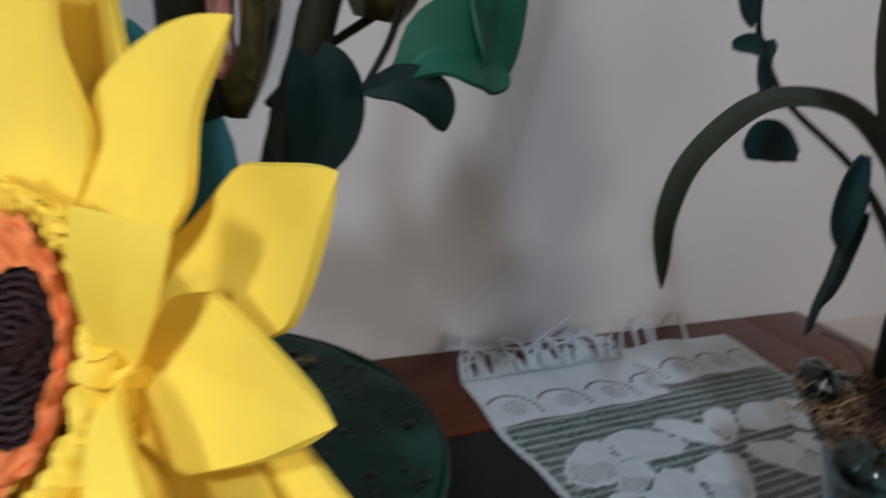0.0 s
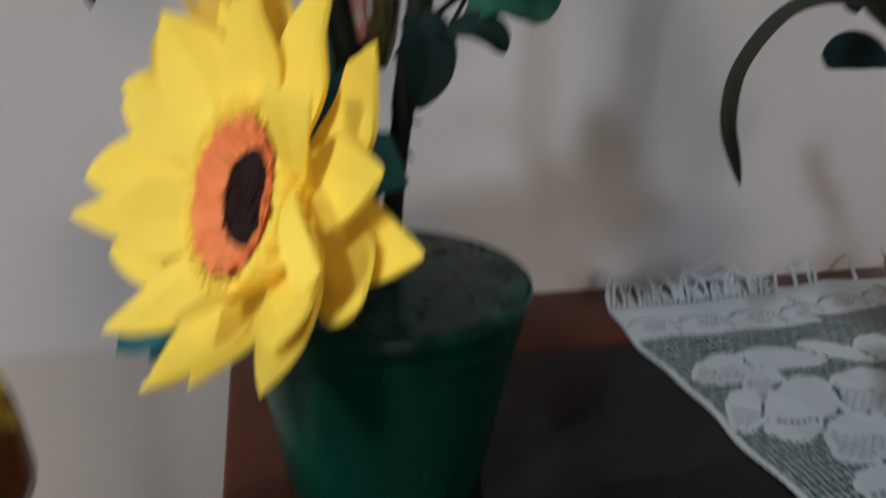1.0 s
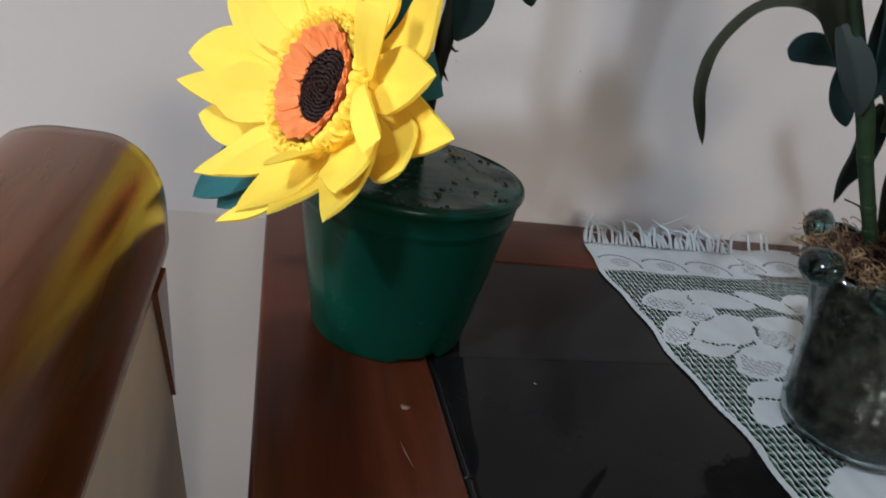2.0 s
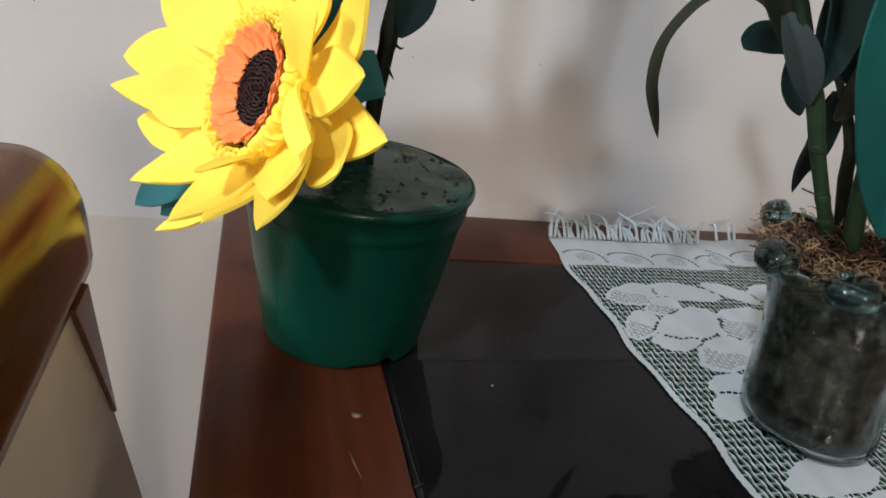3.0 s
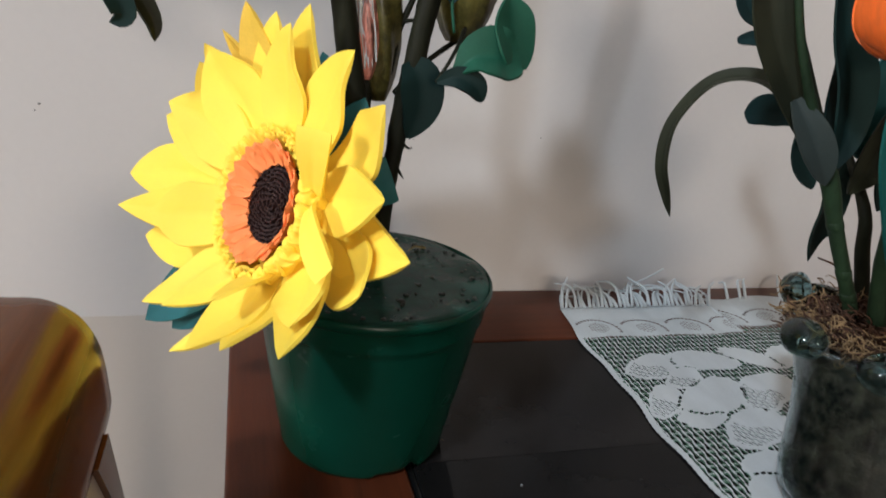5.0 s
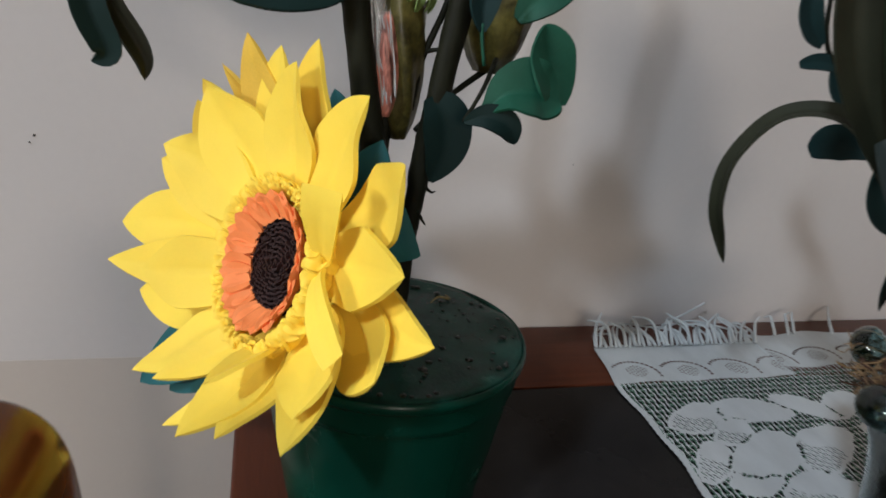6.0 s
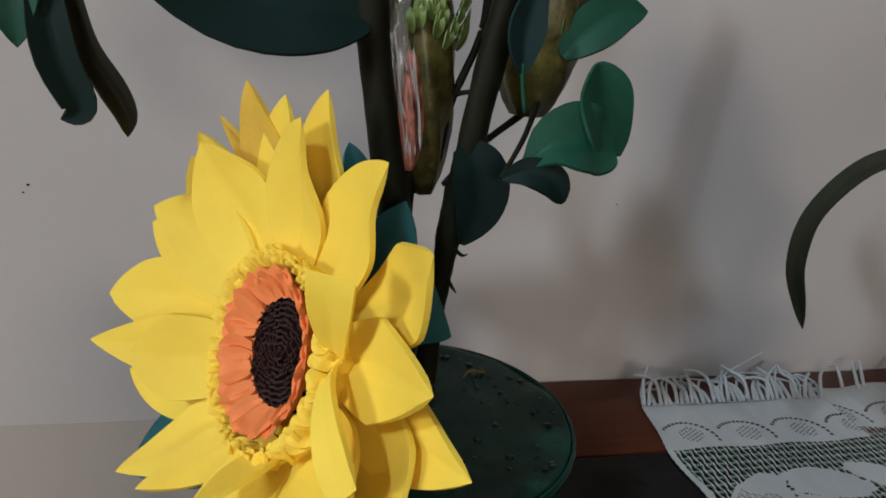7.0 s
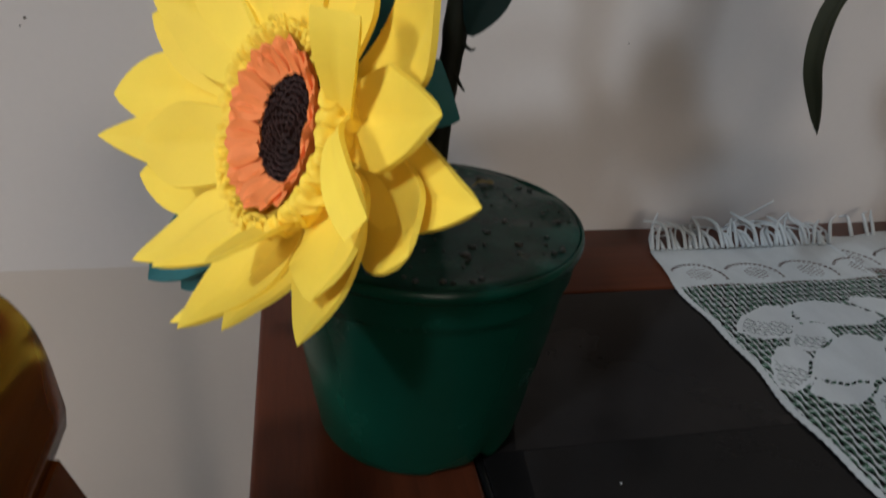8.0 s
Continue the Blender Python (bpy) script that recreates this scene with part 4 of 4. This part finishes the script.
wrapped = foliage("wrapped_bud", (-0.004, 0.042, POT_TOP), "unopened pink and green bud in clear wrap", "artificial flower")
part("stalk", tube([(-0.004, 0.042, POT_TOP), (-0.004, 0.042, 0.93), (-0.003, 0.042, 0.985)], (0.0035, 0.0035, 0.004), 12, 8), M_STEM, wrapped)
body = bud(wrapped, "bud_body", (0.0045, 0.045, 0.968), 0.110, 0.0138, M_BUDDARK, 6, -0.05, 2)
for k in range(100):
    rr = random.Random(k)
    a = rr.uniform(math.pi, 2 * math.pi)
    z = 1.036 + 0.05 * rr.random()
    c = Vector((0.0008 + 0.0150 * math.cos(a), 0.045 + 0.0145 * math.sin(a), z))
    part("bract", blade([c, c + Vector((0.003 * math.cos(a), 0.003 * math.sin(a) - 0.001, 0.006)), c + Vector((0.005 * math.cos(a), -0.001, 0.011))], 0.0050, (math.cos(a), math.sin(a), 0.3), 0.4, 0.4, 0, 0.3, 0, 0, 0.0008, 7), M_BUDTIP, body)
bud(wrapped, "pink_bract", (-0.0052, 0.0335, 0.982), 0.054, 0.0070, M_PINK, 5, -0.06, 3)
part("wrap", blade([(-0.005, 0.030, 0.984), (-0.0105, 0.0285, 1.004), (-0.013, 0.0285, 1.026), (-0.0145, 0.030, 1.046)], 0.012, (-0.5, -1, 0.1), 0.55, 0.3, 0.3, -0.8, 0.15, 0.1, 0.0004, 18, 8, 5), M_FILM, wrapped, "crinkled clear plastic wrap")
part("wrap", blade([(-0.012, 0.029, 1.030), (-0.014, 0.029, 1.046), (-0.014, 0.030, 1.062), (-0.012, 0.031, 1.085)], 0.010, (-0.1, -1, 0.1), 0.55, 0.5, 0.5, -0.6, 0.15, 0.1, 0.0004, 18, 8, 9), M_FILM, wrapped, "crinkled clear plastic wrap")
for k in range(7):
    rr = random.Random(300 + k)
    u = -0.0095 + 0.0022 * k
    x, y = -0.0045 + u, 0.0272 + 60 * u * u
    z = 0.988 + rr.uniform(0, 0.012)
    part("wrap_crease", blade([(x, y, z), (x - 0.002 + rr.uniform(-0.001, 0.001), y, z + 0.014), (x - 0.003 + rr.uniform(-0.002, 0.002), y, z + 0.028), (x - 0.006, y + 0.001, z + 0.045)], rr.uniform(0.0012, 0.0024), (-0.2, -1, 0.2), 0.5, 0.3, 0, 0.5, 0.5, rr.uniform(-1, 1), 0.0003, 14, 4, k), M_CREASE, wrapped, "whitish crease of the clear wrap")
second = foliage("closed_bud", (0.0565, 0.050, 1.0077), "closed brownish green bud on a thin stalk", "artificial flower")
body = bud(second, "bud_body", (0.0565, 0.050, 1.0077), 0.100, 0.0205, M_BUDDARK, 7, 0.02, 5)
for k in range(20):
    rr = random.Random(100 + k)
    a = rr.uniform(math.pi, 2 * math.pi)
    c = Vector((0.0575 + 0.0205 * math.cos(a), 0.050 + 0.0205 * math.sin(a), 1.036 + 0.05 * rr.random()))
    part("bract", blade([c, c + Vector((0.002 * math.cos(a), -0.001, 0.007)), c + Vector((0.004 * math.cos(a), -0.001, 0.016))], 0.008, (math.cos(a), math.sin(a), 0.2), 0.4, 0.4, 0, 0.3, 0, 0, 0.0008, 7), M_BUD, body)
part("stalk", tube([(0.013, 0.034, 0.975), (0.030, 0.046, 0.990), (0.056, 0.050, 1.010)], (0.0018, 0.0016, 0.002), 12, 6), M_STEM, second)

# ---- glass vase with artificial flowers ----
VX, VY = 0.311, -0.094  # middle of the mouth
vase = thing("glass_vase", (VX, VY, TZ + 0.0025), "thick recycled glass vase with a lobed rim, filled with soil", "vase")
VB = (VX, VY, TZ + 0.0026)


def leaning(geo):
    """The vase is blown askew: its foot stands off to one side of its mouth."""
    return [v + Vector((-0.009, -0.030, 0)) * max(0.0, 1 - (v.z - TZ) / 0.113) for v in geo[0]], geo[1]


def vase_wobble(r, z, a):
    k = max(0.0, min(1.0, (z - 0.075) / 0.03))
    return r * (1 + 0.012 * math.sin(3 * a + z * 30) + 0.008 * math.sin(5 * a - 20 * z) + k * 0.045 * math.sin(6 * a + 0.7)), z + k * 0.0015 * math.sin(6 * a + 0.7)


part("vase_body", leaning(lathe([(0.0, 0.0035), (0.028, 0.002), (0.036, 0.0), (0.0405, 0.003), (0.0432, 0.009), (0.0438, 0.018), (0.0428, 0.035), (0.0418, 0.055), (0.0425, 0.072), (0.0455, 0.088), (0.0490, 0.098), (0.0520, 0.104), (0.0526, 0.108), (0.0505, 0.111), (0.0470, 0.109), (0.0448, 0.100), (0.0428, 0.088), (0.0401, 0.072), (0.0394, 0.055), (0.0404, 0.035), (0.0414, 0.018), (0.0408, 0.009), (0.0375, 0.0045), (0.0, 0.0055)], VB, 72, vase_wobble)), M_VASE, vase)
part("soil_fill", leaning(lathe([(0.0, 0.0060), (0.0370, 0.0050), (0.0404, 0.0092), (0.0410, 0.018), (0.0400, 0.035), (0.0390, 0.055), (0.0397, 0.072), (0.0424, 0.088), (0.0425, 0.096), (0.03, 0.101), (0.0, 0.103)], VB, 48, vase_wobble)), M_SOIL, vase)


def knob(place, size, tilt, seed):
    """A folded lobe of thick glass on the rim."""
    rnd = random.Random(seed)
    bm = bmesh.new()
    bmesh.ops.create_uvsphere(bm, u_segments=20, v_segments=12, radius=1)
    turn = Euler((tilt[0], tilt[1], tilt[2])).to_matrix()
    for v in bm.verts:
        c = v.co
        d = 1 - 0.12 * max(0, 1 - (c.x ** 2 + c.y ** 2) * 2.2) * (1 if c.z > 0 else 0)
        c = Vector((c.x * size[0], c.y * size[1], c.z * size[2] * d)) * (1 + 0.05 * math.sin(3 * c.x + seed))
        v.co = turn @ c + Vector(place)
    return from_bm(bm)


for k, a in enumerate((-0.55, 0.45, 1.45, 3.08, 4.02, 4.86)):
    r = 0.0545
    part("rim_lobe", knob((VX + r * math.cos(a), VY + r * math.sin(a), TZ + 0.1120), (0.0120, 0.0165, 0.0130), (0.15, 0.30, a), k), M_LOBE, vase, "rounded lobe of bluish glass")
part("rim_lobe", knob((0.2920, -0.0410, TZ + 0.1215), (0.0105, 0.0150, 0.0135), (0.1, 0.3, 2.42), 9), M_LOBE, vase, "rounded lobe of bluish glass")


def moss(count, seed, r_in, r_out, z0, z1, thick):
    rnd = random.Random(seed)
    geos = []
    for _ in range(count):
        a, r = rnd.uniform(0, 2 * math.pi), rnd.uniform(r_in, r_out)
        p = Vector((VX + 0.006 + r * math.cos(a), VY + 0.010 + r * math.sin(a), rnd.uniform(z0, z1)))
        pts = [p]
        for _ in range(3):
            q = pts[-1] + Vector((rnd.uniform(-1, 1), rnd.uniform(-1, 1), rnd.uniform(-0.55, 0.75))) * 0.0065
            pts.append(q)
        geos.append(tube(pts, (thick, thick, thick * 0.5), 7, 4))
    return joined(geos)


tagged(part("moss", moss(1300, 5, 0.0, 0.049, TZ + 0.102, TZ + 0.121, 0.0006), M_MOSS), "tangled dry brown moss in the vase's mouth", "moss", kind="stuff")
tagged(part("moss", moss(620, 6, 0.030, 0.058, TZ + 0.104, TZ + 0.122, 0.00045), M_MOSSL), "curly tan moss fibres at the vase's rim", "moss", kind="stuff")


def vase_stem(name, base, label, category):
    return thing(name, base, label, category, "artificial stems in the vase")


def joint(place, axis, radius, owner):
    """A turn of tape round a stem."""
    z = Vector(axis).normalized()
    x = z.cross(Vector((0.3, 0.9, 0.1))).normalized()
    y = z.cross(x)
    verts, faces = lathe([(radius * 0.98, -0.0032), (radius * 1.02, -0.0022), (radius * 1.06, 0.0), (radius * 1.02, 0.0022), (radius * 0.98, 0.0032)], (0, 0, 0), 18, lambda r, h, a: (r, h + 0.0008 * math.sin(a + 1)))
    part("tape_joint", ([Vector(place) + x * v.x + y * v.y + z * v.z for v in verts], faces), M_GSTEM, owner)


lily = vase_stem("leafy_stem", (0.316, -0.0740, TZ + 0.106), "green taped stem with long olive leaves, one arched", "artificial plant")
part("stem", tube([(0.316, -0.0740, TZ + 0.106), (0.3087, -0.0755, 0.8676), (0.2891, -0.0755, 0.899), (0.2695, -0.0755, 0.9313), (0.2548, -0.0755, 0.9587), (0.2381, -0.0745, 0.9832), (0.2176, -0.0735, 1.0175), (0.202, -0.0725, 1.050), (0.178, -0.070, 1.12)], (0.0052, 0.0048, 0.0045, 0.0048, 0.0056, 0.0038, 0.0026, 0.0022, 0.002), 48, 12, 0.05, 4), M_GSTEM, lily)
part("leaf", blade([(0.2548, -0.0765, 0.9607), (0.244, -0.0676, 0.9793), (0.2320, -0.0549, 0.9980), (0.2240, -0.0421, 1.0080), (0.2140, -0.0284, 1.0090), (0.2030, -0.0176, 1.0028), (0.1955, -0.0078, 0.9872), (0.1922, 0.0, 0.9676), (0.1958, 0.0049, 0.9430), (0.2065, 0.0078, 0.9205), (0.2145, 0.0098, 0.9055)], 0.0138, (-0.55, -0.5, 0.75), 0.55, 0.30, 0, 0.35, 0.0, -0.7, 0.0014, 44, 6, 0, 1.9, 0.85, 0.35), M_OLIVE, lily, "long arched olive leaf with a curled tip")
part("leaf", blade([(0.251, -0.070, 0.962), (0.240, -0.066, 0.983), (0.217, -0.062, 1.014), (0.197, -0.060, 1.046), (0.183, -0.060, 1.096), (0.181, -0.060, 1.16)], 0.026, (-0.25, -0.9, 0.1), 0.55, 0.08, 0, 0.35, 0.03, 0, 0.0014, 24), M_OLIVE, lily, "long upright olive leaf")
part("leaf", blade([(0.252, -0.077, 0.964), (0.254, -0.076, 0.985), (0.250, -0.074, 1.016), (0.238, -0.070, 1.044), (0.221, -0.068, 1.094)], 0.024, (-0.1, -1.0, 0.1), 0.5, 0.08, 0, 0.5, 0.03, 0.2, 0.0014, 20), M_LEAFDARK, lily, "dark upright leaf")
part("leaf", blade([(0.2190, -0.0700, 1.0030), (0.2275, -0.0770, 0.9890), (0.2375, -0.0810, 0.9730), (0.2475, -0.0805, 0.9570)], 0.0195, (-0.4, -0.9, 0.2), 0.5, 0.30, 0.05, 0.25, 0.03, 0, 0.0014), M_GREY, lily, "broad grey-green hanging leaf")
part("leaf", blade([(0.252, -0.064, 0.966), (0.266, -0.056, 0.994), (0.265, -0.054, 1.029), (0.250, -0.054, 1.079)], 0.030, (-0.1, -1, 0.0), 0.5, 0.08, 0, 0.3, 0.03, 0, 0.0014), M_LEAFDARK, lily)

for place, axis, radius in (((0.2548, -0.0755, 0.9587), (-0.53, 0.0, 0.85), 0.0050), ((0.2695, -0.0755, 0.9313), (-0.5, 0.0, 0.86), 0.0048), ((0.2891, -0.0755, 0.899), (-0.52, 0.0, 0.85), 0.0046), ((0.2990, -0.0755, 0.883), (-0.52, 0.0, 0.85), 0.0048)):
    joint(place, axis, radius, lily)

eucalyptus = vase_stem("leafy_stem", (0.345, -0.052, TZ + 0.106), "dark stem with rounded blue-green leaves", "artificial plant")
part("stem", tube([(0.345, -0.052, TZ + 0.106), (0.342, -0.050, 0.8696), (0.3283, -0.050, 0.9039), (0.3185, -0.048, 0.9352), (0.318, -0.010, 0.975), (0.308, 0.035, 1.002), (0.299, 0.052, 1.023), (0.283, 0.056, 1.048), (0.275, 0.056, 1.104)], (0.0052, 0.005, 0.0048, 0.004, 0.002, 0.0018, 0.0018, 0.0016, 0.0012), 44, 10), M_STEM, eucalyptus)
part("leaf", blade([(0.316, 0.026, 0.976), (0.302, 0.029, 0.9815), (0.286, 0.030, 0.982), (0.2725, 0.0302, 0.9755)], 0.0235, (0.0, -0.9, 0.35), 0.55, 0.3, 0.35, 0.15, 0.03, 0, 0.0014), M_BLUELEAF, eucalyptus)
part("leaf", blade([(0.2740, -0.030, 0.990), (0.2735, -0.030, 0.974), (0.2790, -0.030, 0.957), (0.2905, -0.030, 0.941)], 0.021, (-0.2, -0.9, 0.2), 0.5, 0.3, 0.1, 0.2, 0.05, 0, 0.0014), M_BLUELEAF, eucalyptus)
part("leaf", blade([(0.330, -0.012, 0.957), (0.328, -0.010, 0.938), (0.328, -0.010, 0.918), (0.3245, -0.010, 0.898), (0.3280, -0.0095, 0.8788)], 0.038, (0.2, -0.95, 0.1), 0.36, 0.4, 0, 0.3, 0.03, 0.3, 0.0014, 20), M_LEAFDARK, eucalyptus, "dark pointed drooping leaf")
part("leaf", blade([(0.302, 0.054, 1.020), (0.295, 0.054, 1.028), (0.282, 0.054, 1.030), (0.268, 0.0547, 1.027)], 0.011, (0, -1, 0.3), 0.6, 0.3, 0.4, 0.2, 0, 0, 0.0014), M_BLUELEAF, eucalyptus)
part("leaf", blade([(0.309, 0.050, 1.005), (0.301, 0.052, 1.012), (0.298, 0.054, 1.026), (0.304, 0.054, 1.034)], 0.013, (0, -1, 0.3), 0.5, 0.4, 0.3, 0.2, 0, 0, 0.0014), M_BLUELEAF, eucalyptus)
part("leaf", blade([(0.2816, 0.0555, 1.040), (0.270, 0.055, 1.050), (0.264, 0.055, 1.064), (0.268, 0.055, 1.078)], 0.019, (0, -1, 0.2), 0.5, 0.3, 0.3, 0.2, 0, 0, 0.0014), M_BLUELEAF, eucalyptus)
part("leaf", blade([(0.300, -0.050, 0.944), (0.300, -0.058, 0.962), (0.303, -0.060, 0.982), (0.304, -0.060, 1.002)], 0.024, (-0.3, -0.9, 0.1), 0.55, 0.1, 0.2, 0.35, 0.05, 0, 0.0014), M_OLIVE, eucalyptus, "brownish olive leaf")
part("leaf", blade([(0.345, -0.038, 0.930), (0.340, -0.039, 0.948), (0.338, -0.040, 0.962), (0.330, -0.040, 0.985)], 0.020, (-0.1, -1, 0.1), 0.5, 0.3, 0.1, 0.3, 0.05, 0, 0.0014), M_LEAFDARK, eucalyptus)
part("root", tube([(0.327, -0.018, 0.886), (0.334, -0.030, 0.884), (0.338, -0.042, 0.876), (0.338, -0.050, 0.858)], (0.0007, 0.0009, 0.0012), 14, 5), M_MOSS, eucalyptus)

tulip = vase_stem("tulip", (0.322, -0.0890, TZ + 0.106), "orange artificial tulip on a green stem with wide teal leaves", "artificial flower")
part("stem", tube([(0.322, -0.0890, TZ + 0.106), (0.3146, -0.0902, 0.8647), (0.2979, -0.0930, 0.910), (0.278, -0.105, 0.944), (0.258, -0.111, 0.975), (0.246, -0.118, 1.010), (0.236, -0.120, 1.032)], (0.0058, 0.0058, 0.0056, 0.0054, 0.005, 0.005, 0.0055), 36, 12, 0.05, 5), M_GSTEM, tulip)
part("leaf", blade([(0.262, -0.148, 0.904), (0.246, -0.152, 0.935), (0.232, -0.155, 0.968), (0.222, -0.152, 1.000), (0.224, -0.146, 1.035), (0.239, -0.140, 1.080)], 0.042, (-0.5, -0.85, 0.1), 0.5, 0.05, 0.1, 0.6, 0.12, 0.25, 0.0015, 30, 12), M_TEALLEAF, tulip, "wide bright teal leaf")
part("leaf", blade([(0.300, -0.050, 0.968), (0.296, -0.048, 0.985), (0.298, -0.046, 1.008), (0.304, -0.046, 1.036)], 0.026, (-0.4, -0.9, 0.1), 0.5, 0.2, 0.0, 0.35, 0.05, 0, 0.0014), M_TEAL, tulip)
for k in range(6):
    a = k * math.pi / 3 + 0.3
    c, s = math.cos(a), math.sin(a)
    rr = 1.0 if k % 2 else 0.86
    part("petal", blade([(0.235 + 0.003 * c, -0.120 + 0.003 * s, 1.030), (0.233 + 0.024 * rr * c, -0.120 + 0.024 * rr * s, 1.037), (0.231 + 0.032 * rr * c, -0.120 + 0.032 * rr * s, 1.062), (0.229 + 0.024 * rr * c, -0.120 + 0.024 * rr * s, 1.098)], 0.040, (-c, -s, 0.2), 0.5, 0.4, 0.1, 0.35, 0.03, 0, 0.0014, 16, 8, k), M_TULIP, tulip)
green = vase_stem("plain_stem", (0.347, -0.094, TZ + 0.106), "plain green taped stem", "artificial plant")
part("stem", tube([(0.347, -0.094, TZ + 0.106), (0.324, -0.104, 0.900), (0.312, -0.102, 0.945), (0.292, -0.100, 1.010), (0.270, -0.095, 1.12)], (0.0056, 0.0054, 0.005, 0.0045, 0.004), 24, 10, 0.05, 6), M_GSTEM, green)
